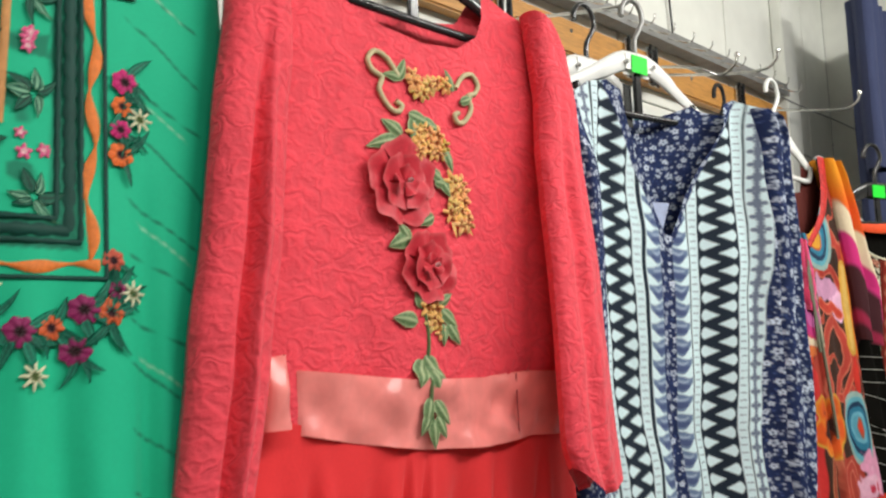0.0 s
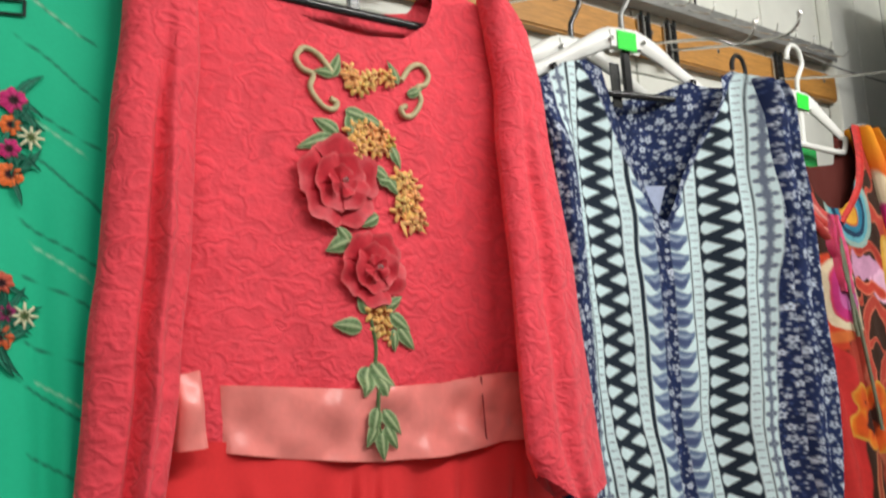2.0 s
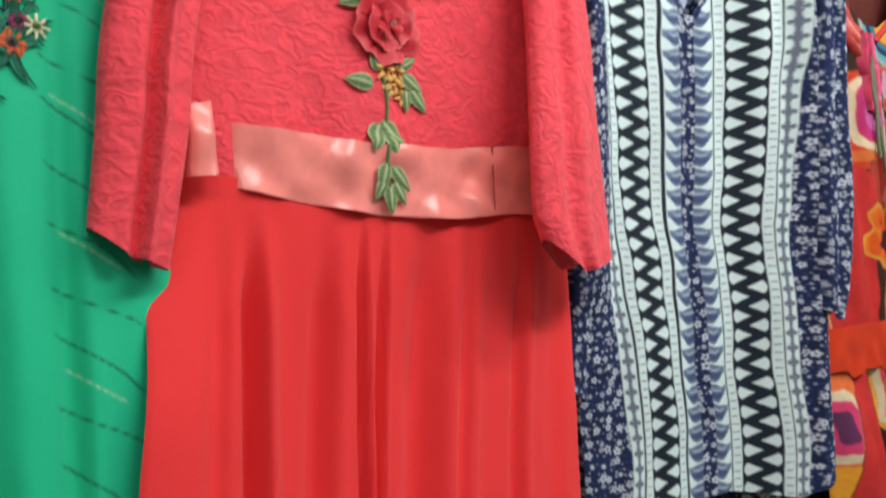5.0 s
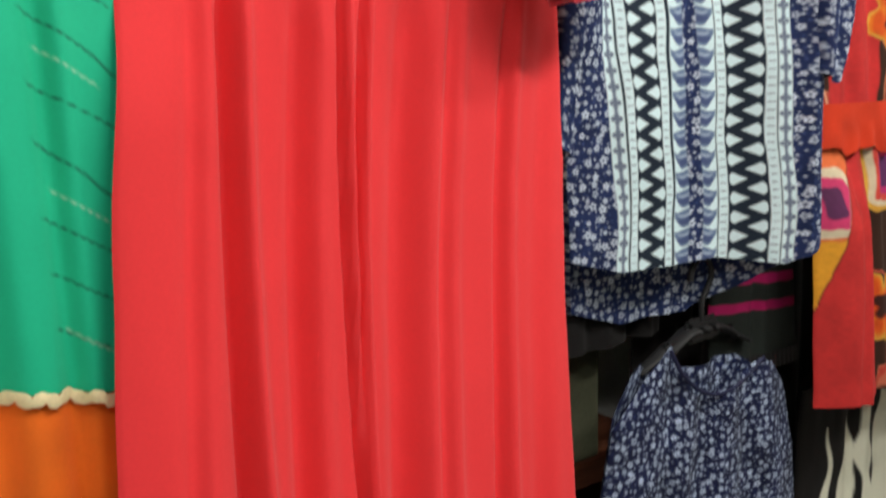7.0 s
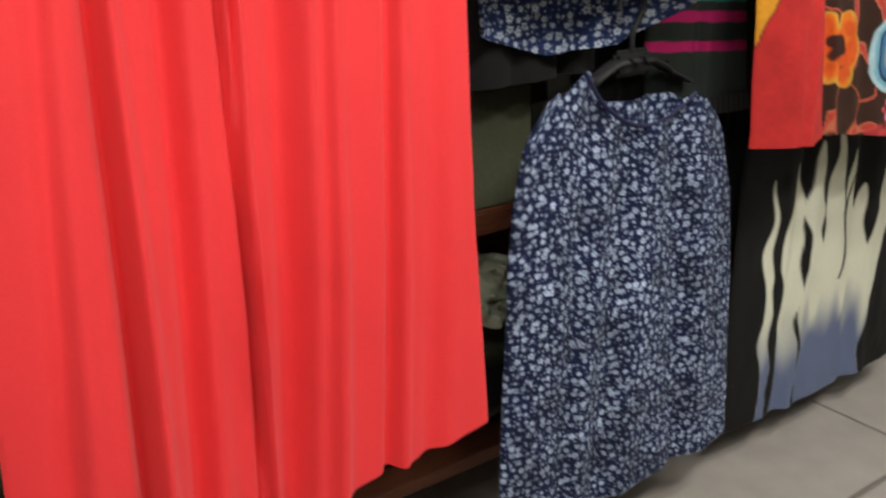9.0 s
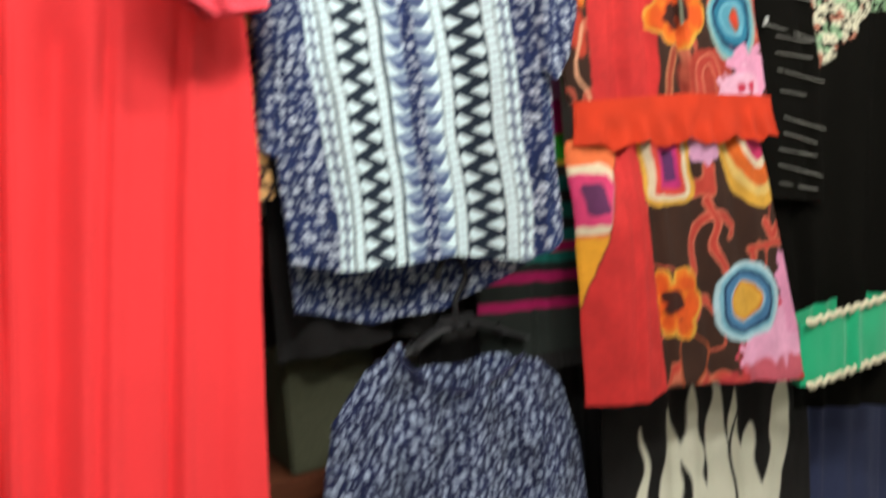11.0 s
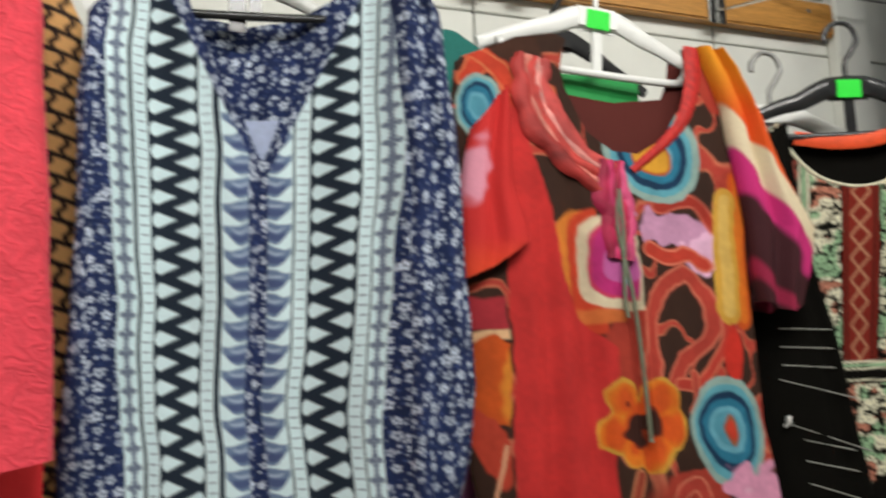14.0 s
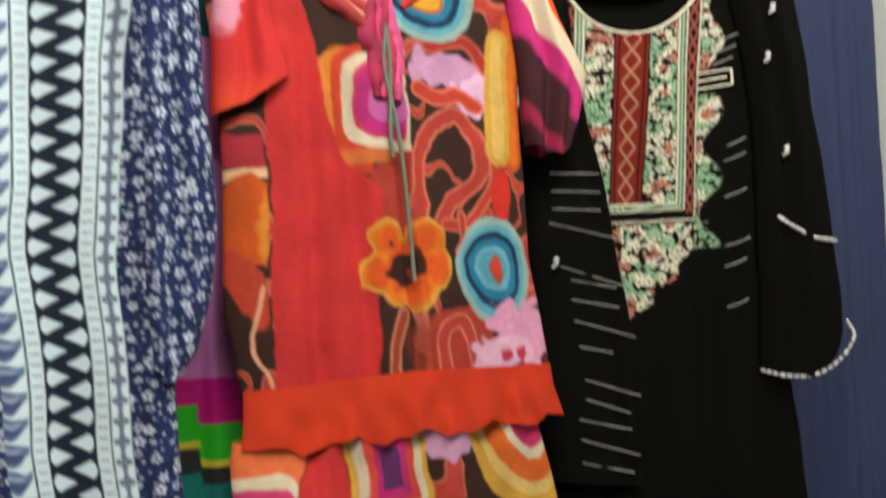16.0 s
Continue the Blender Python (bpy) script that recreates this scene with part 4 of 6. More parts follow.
must = thing("mustard_top", (0.3, 0.0, 1.0), "mustard top with black geometric print, hanging behind", "top", "tops on the prongs")
cloth("body", must, M_PRINT, [(1.9, 0.18), (1.8, 0.16), (1.0, 0.15)], [(1.9, 0.262), (1.82, 0.296), (1.5, 0.302), (1.0, 0.305)], [(0, 1.90), (0.8, 1.88), (1, 1.85)], [(0, 1.06), (1, 1.05)], lambda x, z: -0.005 - 0.03 * (1.8 - z), 60, 330, 0.012, 0.02, None, mustard_paint)


# ---- striped knit behind the tunic ----
BANDS = [(1.60, lin(206, 128, 190)), (1.172, lin(206, 128, 190)), (1.171, lin(204, 22, 128)), (1.127, lin(204, 22, 128)), (1.126, lin(50, 190, 40)), (1.083, lin(50, 190, 40)), (1.082, lin(214, 200, 60)), (1.074, lin(214, 200, 60)), (1.073, lin(44, 48, 44)),
         (1.043, lin(44, 48, 44)), (1.042, lin(24, 122, 112)), (1.02, lin(24, 122, 112)), (1.019, lin(40, 44, 44)), (1.0, lin(40, 44, 44)), (0.999, lin(24, 122, 112)), (0.975, lin(24, 122, 112)), (0.974, lin(40, 44, 44)), (0.955, lin(40, 44, 44)), (0.954, lin(24, 122, 112)), (0.935, lin(24, 122, 112)), (0.934, lin(180, 24, 96)), (0.918, lin(180, 24, 96)), (0.917, lin(24, 112, 102)), (0.90, lin(24, 112, 102)),
         (0.899, lin(38, 42, 40)), (0.885, lin(38, 42, 40)), (0.884, lin(180, 24, 96)), (0.868, lin(180, 24, 96)), (0.867, lin(38, 44, 40)), (0.838, lin(38, 44, 40)), (0.837, lin(180, 24, 96)), (0.822, lin(180, 24, 96)), (0.821, lin(40, 46, 42)), (0.70, lin(36, 42, 38))]


def knit_paint(x, z, u):
    h = z + 0.012 * np.sign(x - 0.735) * (z > 1.04) * (z < 1.14) + 0.08 * (x - 0.75)
    zs = np.array([b[0] for b in BANDS])[::-1]
    cs = np.array([b[1] for b in BANDS])[::-1]
    return np.stack([np.interp(h, zs, cs[:, k]) for k in range(3)], 1)


knit = thing("striped_jumper", (0.78, -0.03, 0.72), "dark striped knit with magenta, green and teal bands", "jumper", "tops on the prongs")
cloth("body", knit, M_PRINT, [(1.6, 0.62), (1.1, 0.61), (0.72, 0.62)], [(1.6, 0.80), (1.1, 0.815), (0.9, 0.85), (0.72, 0.87)], [(0, 1.60), (1, 1.60)], [(0, 0.745), (1, 0.735)], lambda x, z: -0.03 - 0.02 * (1.6 - z), 70, 330, 0.012, 0.02, lambda x, z, u: fold(x, z, 0.735, 0.02, 0.01, 0.008), knit_paint)


# ---- retro print dress ----
BRN, TER, ORG, YEL, LIL, CRE, MGT = lin(56, 32, 20), lin(186, 64, 50), lin(220, 90, 22), lin(216, 164, 62), lin(206, 150, 184), lin(220, 204, 172), lin(188, 40, 110)
ORED, TEAL, DEEP, ICEB = lin(204, 48, 46), lin(40, 120, 150), lin(16, 52, 84), lin(150, 178, 170)


def ell(x, z, cx, cz, rx, rz, rot=0.0, wob=0.0, lobes=0):
    ca, sa = math.cos(rot), math.sin(rot)
    dx, dz = (x - cx) * ca + (z - cz) * sa, -(x - cx) * sa + (z - cz) * ca
    r = np.hypot(dx / rx, dz / rz)
    if lobes:
        r = r / (1 + wob * np.cos(lobes * np.arctan2(dz / rz, dx / rx)))
    elif wob:
        r = r + wob * vnoise(x * 70, z * 70, 1)
    return (r - 1) * min(rx, rz)


def capsule(x, z, a, b, r):
    ax, az, bx, bz = *a, *b
    t = np.clip(((x - ax) * (bx - ax) + (z - az) * (bz - az)) / ((bx - ax) ** 2 + (bz - az) ** 2), 0, 1)
    return np.hypot(x - ax - t * (bx - ax), z - az - t * (bz - az)) - r


def rbox(x, z, cx, cz, hx, hz, r, rot=0.0):
    ca, sa = math.cos(rot), math.sin(rot)
    dx, dz = (x - cx) * ca + (z - cz) * sa, -(x - cx) * sa + (z - cz) * ca
    qx, qz = np.abs(dx) - hx + r, np.abs(dz) - hz + r
    return np.hypot(np.maximum(qx, 0), np.maximum(qz, 0)) + np.minimum(np.maximum(qx, qz), 0) - r


def layers(c, d, steps):
    for off, k in steps:
        c = over(c, inside(d + off, 0.0014), k)
    return c


def stroke(c, x, z, pts, r, k, edge):
    p = spline([(a, b) for a, b in pts], 18)
    d = np.full(len(x), 9.0)
    for a, b in zip(p[:-1], p[1:]):
        d = np.minimum(d, capsule(x, z, a, b, r))
    c = over(c, inside(d, 0.0014), k)
    return over(c, inside(np.abs(d + r * 0.18) - 0.0014, 0.0012) * 0.8, edge)


def ground_print(x, z):
    """Brown ground with wandering terracotta scrolls."""
    c = np.tile(np.array(BRN), (len(x), 1))
    a = vnoise(x * 15 + 0.6 * vnoise(x * 30, z * 30, 2), z * 13, 1)
    c = over(c, inside(np.abs(a - 0.12) - 0.075, 0.03), TER)
    c = over(c, inside(np.abs(np.abs(a - 0.12) - 0.075) - 0.02, 0.02) * 0.7, lin(226, 128, 96))
    b = vnoise(x * 11 + 7, z * 10 + 3, 3)
    return over(c, inside(0.55 - b, 0.03), lin(176, 60, 44))


def flower_at(c, x, z, cx, cz, r):
    """A loose poppy: five uneven lobes, yellow at their rims, a torn dark heart."""
    d = np.full(len(x), 9.0)
    for ang, far, size in ((125, 0.62, 0.44), (45, 0.70, 0.46), (-8, 0.66, 0.46), (-62, 0.66, 0.42), (195, 0.60, 0.44), (250, 0.55, 0.34)):
        d = np.minimum(d, ell(x, z, cx + r * far * math.cos(radians(ang)), cz + r * far * math.sin(radians(ang)), size * r, size * r * 1.05, 0, 0.12))
    d = np.minimum(d, ell(x, z, cx, cz, 0.55 * r, 0.6 * r))
    glow = np.clip(np.hypot(x - cx, z - cz) / r, 0, 1)
    c = over(c, inside(d, 0.0014), YEL)
    c = over(c, inside(d + 0.004 + 0.004 * vnoise(x * 60, z * 60, 2), 0.004), lin(230, 122, 28))
    c = over(c, inside(d + 0.009 + 0.006 * vnoise(x * 80, z * 50, 1), 0.006) * (1 - 0.2 * glow), lin(218, 80, 24))
    d = ell(x, z, cx - 0.02 * r, cz - 0.05 * r, r * 0.36, r * 0.42, 0.4, 0.55)
    return layers(c, d, [(0, lin(130, 44, 18)), (0.004, lin(58, 26, 16))])


def eye_at(c, x, z, cx, cz, rx, rz, core, lobes=0.0):
    d = ell(x, z, cx, cz, rx, rz, 0, lobes, 6 if lobes else 0)
    m = min(rx, rz)
    return layers(c, d, [(0, ICEB), (0.14 * m, lin(96, 168, 184)), (0.27 * m, DEEP), (0.40 * m, TEAL), (0.56 * m, lin(108, 176, 196)), (0.68 * m, core)])


def warped(x, z):
    """Printed shapes are never quite true."""
    return x + 0.0045 * vnoise(x * 24, z * 24, 1) + 0.0015 * vnoise(x * 90, z * 90, 2), z + 0.0045 * vnoise(x * 24 + 9, z * 24, 3) + 0.0015 * vnoise(x * 90, z * 90 + 5, 0)


def mottled(c, x, z):
    return np.clip(0.84 * c * (1 + 0.13 * vnoise(x * 38, z * 30, 2) + 0.08 * vnoise(x * 150, z * 150, 1))[:, None], 0, 1)


def retro_paint(x, z, u):
    return mottled(retro_shapes(*warped(x, z)), x, z)


def retro_low_paint(x, z, u):
    return mottled(retro_low_shapes(*warped(x, z)), x, z)


def retro_shapes(x, z):
    c = ground_print(x, z)
    # scrolls over the shoulder
    for pts in ([(0.785, 1.775), (0.815, 1.812), (0.85, 1.80), (0.845, 1.765), (0.875, 1.745), (0.90, 1.76)], [(0.77, 1.835), (0.80, 1.815), (0.83, 1.79), (0.855, 1.755)], [(0.84, 1.74), (0.87, 1.715), (0.905, 1.715)]):
        c = stroke(c, x, z, pts, 0.016, lin(206, 66, 40), lin(226, 140, 90))
    c = over(c, inside(ell(x, z, 0.862, 1.825, 0.040, 0.030, -0.3, 0.25), 0.002), lin(66, 36, 22))
    # lilac petals with a red scroll above and below
    c = over(c, inside(ell(x, z, 1.085, 1.562, 0.070, 0.028, -0.12, 0.35), 0.002), LIL)
    c = over(c, inside(ell(x, z, 1.120, 1.530, 0.040, 0.030, 0.5, 0.35), 0.002), lin(236, 184, 214))
    c = stroke(c, x, z, [(1.058, 1.597), (1.09, 1.608), (1.118, 1.604), (1.144, 1.570)], 0.011, lin(170, 50, 36), lin(226, 120, 96))
    c = stroke(c, x, z, [(1.035, 1.535), (1.065, 1.522), (1.10, 1.528), (1.125, 1.515)], 0.012, lin(196, 62, 44), lin(236, 140, 110))
    # the large question-mark scroll
    c = stroke(c, x, z, [(1.018, 1.355), (1.022, 1.41), (1.029, 1.454), (1.055, 1.488), (1.092, 1.498), (1.124, 1.462), (1.113, 1.413), (1.069, 1.387), (1.048, 1.355)], 0.0125, TER, lin(226, 132, 104))
    c = stroke(c, x, z, [(1.056, 1.353), (1.085, 1.352), (1.110, 1.366), (1.134, 1.40), (1.142, 1.44)], 0.0085, lin(190, 60, 46), lin(226, 128, 98))
    c = stroke(c, x, z, [(1.082, 1.365), (1.085, 1.335), (1.078, 1.315)], 0.008, TER, lin(226, 128, 98))
    c = stroke(c, x, z, [(1.036, 1.15), (1.036, 1.19), (1.048, 1.214), (1.072, 1.220), (1.083, 1.186), (1.086, 1.15)], 0.0105, TER, lin(232, 138, 108))
    c = stroke(c, x, z, [(0.965, 1.15), (0.968, 1.20), (0.985, 1.235)], 0.008, lin(150, 60, 40), lin(214, 140, 100))
    # long oval, orange stripe and red drop by the side seam
    c = layers(c, capsule(x, z, (1.195, 1.64), (1.176, 1.44), 0.016), [(0, ORG), (0.008, lin(232, 120, 30))])
    c = layers(c, capsule(x, z, (1.168, 1.61), (1.150, 1.45), 0.019), [(0, YEL), (0.009, lin(226, 184, 96))])
    c = layers(c, ell(x, z, 1.150, 1.392, 0.015, 0.040), [(0, lin(206, 46, 32))])
    # nested rounded square
    c = over(c, inside(rbox(x, z, 0.990, 1.505, 0.098, 0.086, 0.035), 0.0015) * inside(x - 0.935, 0.002), lin(224, 130, 48))
    c = over(c, inside(rbox(x, z, 0.990, 1.505, 0.082, 0.086, 0.035), 0.0015) * inside(x - 0.955, 0.002), lin(206, 66, 36))
    square = inside(rbox(x, z, 0.990, 1.515, 0.066, 0.064, 0.028), 0.0015) * inside(x - 1.014, 0.0015)
    c = over(c, square, CRE)
    for inset, k in ((0.014, lin(200, 56, 96)), (0.019, lin(188, 42, 116)), (0.036, lin(196, 96, 160))):
        c = over(c, inside(rbox(x, z, 0.990, 1.517, 0.066 - inset, 0.066 - inset, 0.026), 0.0015) * inside(x - 1.010, 0.0015), k)
    c = over(c, inside(np.abs(z - 1.441) - 0.008, 0.0015) * inside(np.abs(x - 0.945) - 0.042, 0.002), lin(214, 112, 54))
    c = over(c, inside(np.abs(x - 0.993) - 0.005, 0.0015) * inside(np.abs(z - 1.53) - 0.045, 0.003), lin(110, 150, 170))
    c = eye_at(c, x, z, 1.127, 1.288, 0.057, 0.074, lin(86, 156, 176))
    c = layers(c, ell(x, z, 1.131, 1.286, 0.009, 0.021), [(0, lin(150, 90, 60)), (0.003, lin(206, 62, 40))])
    c = eye_at(c, x, z, 1.056, 1.678, 0.080, 0.076, YEL)
    c = layers(c, ell(x, z, 1.055, 1.673, 0.033, 0.031), [(0, lin(190, 96, 40)), (0.004, lin(228, 164, 50))])
    c = over(c, inside(ell(x, z, 1.165, 1.195, 0.056, 0.050, 0.4, 0.35), 0.003), lin(232, 158, 190))
    c = over(c, inside(ell(x, z, 1.135, 1.175, 0.050, 0.030, 0.1, 0.35), 0.003), lin(240, 184, 208))
    c = over(c, inside(z - 1.178, 0.004) * inside(0.1 - vnoise(x * 70, z * 70, 2), 0.1) * (x > 1.06), lin(206, 52, 80))
    # plain red godet down the front
    left = np.where(z > 1.53, 0.80 + 0.25 * np.clip(z - 1.62, 0, 1), 0.826 - 0.045 * (1.5 - z))
    right = interp([(1.80, 0.85), (1.67, 0.875), (1.60, 0.892), (1.50, 0.898), (1.44, 0.915), (1.40, 0.968), (1.15, 0.944)], z)
    c = over(c, inside(np.maximum(left - x, x - right), 0.0015) * inside(z - 1.735, 0.01), ORED)
    c = eye_at(c, x, z, 0.802, 1.731, 0.034, 0.050, lin(86, 156, 176))
    c = flower_at(c, x, z, 0.993, 1.300, 0.063)
    side = inside(x - left + 0.004, 0.002) * (z < 1.52)
    c = over(c, side * inside(np.abs(z - 1.45) - 0.022, 0.003), lin(176, 46, 56))
    c = over(c, side * inside(np.abs(z - 1.420 - 0.1 * (x - 0.79)) - 0.007, 0.0015), lin(232, 186, 140))
    c = over(c, side * inside(ell(x, z, 0.795, 1.362, 0.05, 0.055, 0.1, 0.12), 0.003), lin(206, 84, 24))
    c = over(c, side * inside(ell(x, z, 0.826, 1.36, 0.020, 0.05, -0.15, 0.12), 0.004), lin(222, 136, 44))
    c = over(c, side * inside(ell(x, z, 0.787, 1.280, 0.024, 0.046, 0.35, 0.15), 0.002), lin(196, 66, 44))
    return over(c, side * inside(np.abs(x - 0.800 - 0.010 * np.sin(z * 40)) - 0.003, 0.001) * (z < 1.28), lin(232, 168, 130))


def retro_low_shapes(x, z):
    c = ground_print(x + 0.2, z)
    c = over(c, inside(ell(x, z, 1.02, 1.075, 0.05, 0.03, 0, 0.3), 0.002), LIL)
    c = layers(c, rbox(x, z, 0.945, 1.045, 0.055, 0.065, 0.022), [(0, YEL), (0.008, CRE), (0.018, lin(214, 70, 60)), (0.03, MGT), (0.04, lin(90, 40, 90))])
    # half rainbow hanging from the waistband
    c = layers(c, ell(x, z, 1.150, 1.085, 0.095, 0.128, 0.15), [(0, YEL), (0.016, lin(226, 190, 110)), (0.028, lin(222, 104, 34)), (0.050, CRE), (0.060, lin(206, 50, 104))])
    for pts in ([(0.99, 0.86), (0.985, 0.91), (1.01, 0.95), (1.05, 0.955), (1.08, 0.93)], [(1.02, 0.98), (1.045, 0.94), (1.03, 0.90), (1.05, 0.86)], [(1.16, 0.93), (1.175, 0.90), (1.20, 0.915), (1.215, 0.88)]):
        c = stroke(c, x, z, pts, 0.010, TER, lin(226, 132, 104))
    c = layers(c, ell(x, z, 1.17, 0.705, 0.105, 0.085, 0.2, 0.2), [(0, lin(214, 70, 90)), (0.006, lin(232, 166, 198))])
    c = over(c, inside(ell(x, z, 1.215, 0.80, 0.036, 0.085, 0.1, 0.2), 0.002), lin(228, 150, 186))
    c = over(c, inside(z - 0.672 - 0.02 * vnoise(x * 60, z * 20, 1), 0.004) * (x > 1.02) * 0.8, lin(190, 56, 60))
    c = layers(c, ell(x, z, 0.965, 0.715, 0.040, 0.045, 0, 0.15, 3), [(0, lin(170, 80, 44)), (0.004, BRN)])
    d = ell(x, z, 1.098, 0.795, 0.080, 0.070)
    c = layers(c, d, [(0, lin(176, 208, 216)), (0.009, lin(120, 176, 196)), (0.016, DEEP), (0.022, lin(70, 120, 160)), (0.034, lin(150, 190, 206)), (0.037, lin(200, 120, 40)), (0.041, YEL)])
    c = flower_at(c, x, z, 0.928, 0.815, 0.062)
    left, right = 0.838 - 0.40 * (1.07 - z), 0.888 + 0.03 * (1.06 - z)
    c = over(c, inside(np.maximum(left - x, x - right), 0.0015), ORED)
    side = inside(x - left + 0.002, 0.0015)
    c = over(c, side, lin(226, 110, 60))
    c = over(c, side * inside(rbox(x, z, 0.775, 1.005, 0.05, 0.055, 0.02), 0.002), CRE)
    c = over(c, side * inside(rbox(x, z, 0.775, 1.005, 0.045, 0.042, 0.02), 0.002), lin(212, 60, 110))
    c = over(c, side * inside(rbox(x, z, 0.782, 1.005, 0.018, 0.026, 0.01), 0.002), lin(90, 40, 80))
    return over(c, side * inside(z - 0.945, 0.003), lin(236, 164, 44))


retro = thing("print_dress", (1.0, -0.1, 0.65), "orange and brown retro print dress with red waistband", "dress", "dresses on the prongs")
o_y = lambda x, z: -0.072 - 0.08 * (1.8 - z) - 0.06 * (x - 1.0)
o_fold = lambda x, z, u: step(1.75, 1.5, z) * (fold(x, z, 0.87, 0.03, 0.014, 0.008, 1.3) + fold(x, z, 0.93, -0.02, 0.016, 0.008, 1.3) + fold(x, z, 1.0, 0.0, 0.008, 0.008, 1.3) + fold(x, z, 1.10, 0.03, 0.03, 0.007, 1.3))
cloth("body", retro, M_PRINT, [(1.87, 0.850), (1.80, 0.772), (1.7, 0.758), (1.5, 0.770), (1.39, 0.766), (1.25, 0.757), (1.15, 0.772)], [(1.87, 1.165), (1.80, 1.200), (1.6, 1.205), (1.47, 1.198), (1.3, 1.192), (1.2, 1.200), (1.15, 1.208)],
      [(0, 1.808), (0.12, 1.842), (0.27, 1.852), (0.33, 1.845), (0.37, 1.77), (0.45, 1.705), (0.53, 1.678), (0.62, 1.675), (0.72, 1.70), (0.80, 1.755), (0.86, 1.845), (0.93, 1.85), (1, 1.815)],
      [(0, 1.155), (1, 1.145)], o_y, 220, 340, 0.014, 0.025, o_fold, retro_paint,
      back_top=[(0, 1.808), (0.12, 1.842), (0.27, 1.852), (0.4, 1.775), (0.6, 1.765), (0.78, 1.775), (0.86, 1.845), (1, 1.815)], back_paint=lambda x, z, u: np.tile(np.array(lin(88, 34, 28)), (len(x), 1)))


def slv_r_paint(x, z, u):
    c = np.tile(np.array(lin(222, 84, 26)), (len(x), 1))
    c = over(c, step(1.72, 1.84, z - 0.25 * (x - 1.2)) * 0.95, lin(230, 150, 32))
    c = over(c, inside(np.abs(x - 1.187 + 0.10 * (z - 1.6)) - 0.012, 0.004) * step(1.70, 1.64, z), lin(228, 150, 50))
    w = z + 1.45 * (x - 1.25)
    c = over(c, inside(w - 1.662, 0.004), CRE)
    c = over(c, inside(w - 1.606, 0.005), lin(196, 44, 116))
    c = over(c, inside(w - 1.552 - 0.03 * vnoise(x * 30, z * 30, 1), 0.014), lin(60, 22, 28))
    return over(c, inside(np.abs(w - 1.44) - 0.014, 0.008) * 0.8, lin(160, 34, 72))


def slv_l_paint(x, z, u):
    c = np.tile(np.array(ORED), (len(x), 1))
    c = over(c, inside(ell(x, z, 0.783, 1.635, 0.018, 0.046, -0.25, 0.25), 0.004), lin(226, 150, 170))
    return over(c, step(1.555, 1.50, z) * 0.8, lin(226, 74, 40))


cloth("sleeve", retro, M_PRINT, [(1.85, 1.150), (1.75, 1.185), (1.6, 1.198), (1.44, 1.205)], [(1.85, 1.185), (1.81, 1.215), (1.74, 1.250), (1.65, 1.275), (1.57, 1.312), (1.50, 1.295), (1.44, 1.268)],
      [(0, 1.848), (1, 1.84)], [(0, 1.462), (0.5, 1.445), (0.8, 1.455), (1, 1.55)], lambda x, z: o_y(x, z) - 0.012, 60, 170, 0.022, 0.03, lambda x, z, u: fold(u, z, 0.4, 0.6, 0.1, 0.014, 1.6), slv_r_paint, "short flared orange and magenta sleeve")
cloth("sleeve", retro, M_PRINT, [(1.77, 0.808), (1.72, 0.792), (1.66, 0.772), (1.6, 0.760), (1.5, 0.757)], [(1.77, 0.840), (1.72, 0.842), (1.62, 0.838), (1.54, 0.856), (1.5, 0.84)], [(0, 1.70), (0.5, 1.745), (1, 1.765)], [(0, 1.490), (0.5, 1.508), (1, 1.548)], lambda x, z: o_y(x, z) - 0.016, 40, 90, 0.016, 0.02,
      lambda x, z, u: fold(u, z, 0.5, 0.4, 0.12, 0.008, 1.6), slv_l_paint, "short red and pink sleeve")
low_y = lambda x, z: o_y(x, z) - 0.004 - 0.04 * np.exp(-((x - 0.815) / 0.065) ** 2) * step(1.10, 0.95, z)
cloth("skirt", retro, M_PRINT, [(1.12, 0.762), (1.08, 0.752), (0.69, 0.738)], [(1.12, 1.168), (1.06, 1.178), (0.62, 1.25)], [(0, 1.10), (1, 1.085)], [(0, 0.680), (0.4, 0.675), (1, 0.625)], low_y, 220, 230, 0.016, 0.02,
      lambda x, z, u: fold(x, z, 0.90, -0.04, 0.012, 0.008, 0.9) + fold(x, z, 0.83, 0.08, 0.010, 0.006, 0.9) + fold(x, z, 1.0, -0.05, 0.02, 0.008, 0.9) + fold(x, z, 1.10, -0.08, 0.02, 0.010, 0.9), retro_low_paint)
xs = np.linspace(0, 1, 27)
cloth("waistband", retro, M_PRINT, [(1.18, 0.772), (1.12, 0.768), (1.05, 0.758)], [(1.18, 1.198), (1.12, 1.202), (1.05, 1.222)], [(0, 1.160), (0.5, 1.163), (1, 1.150)], [(s, 1.088 - 0.012 * s + 0.006 * math.sin(9 * s * 3.1) + 0.004 * math.cos(s * 61)) for s in xs], lambda x, z: o_y(x, z) - 0.014, 150, 40, 0.016, 0.02,
      lambda x, z, u: 0.004 * np.sin(u * 60 + 2 * vnoise(u * 9, z * 20, 1)) * step(1.14, 1.09, z), lambda x, z, u: np.tile(np.array(lin(200, 54, 22)), (len(x), 1)) * (1 + 0.12 * vnoise(x * 40, z * 40, 1))[:, None], "gathered red-orange waistband")


def on(yf, pts, lift):
    p = spline([(a, 0, b) for a, b in pts], 60)
    p[:, 1] = yf(p[:, 0], p[:, 2]) - lift
    return p


of = lambda x, z: o_y(x, z) - 0.014
rr = random.Random(5)


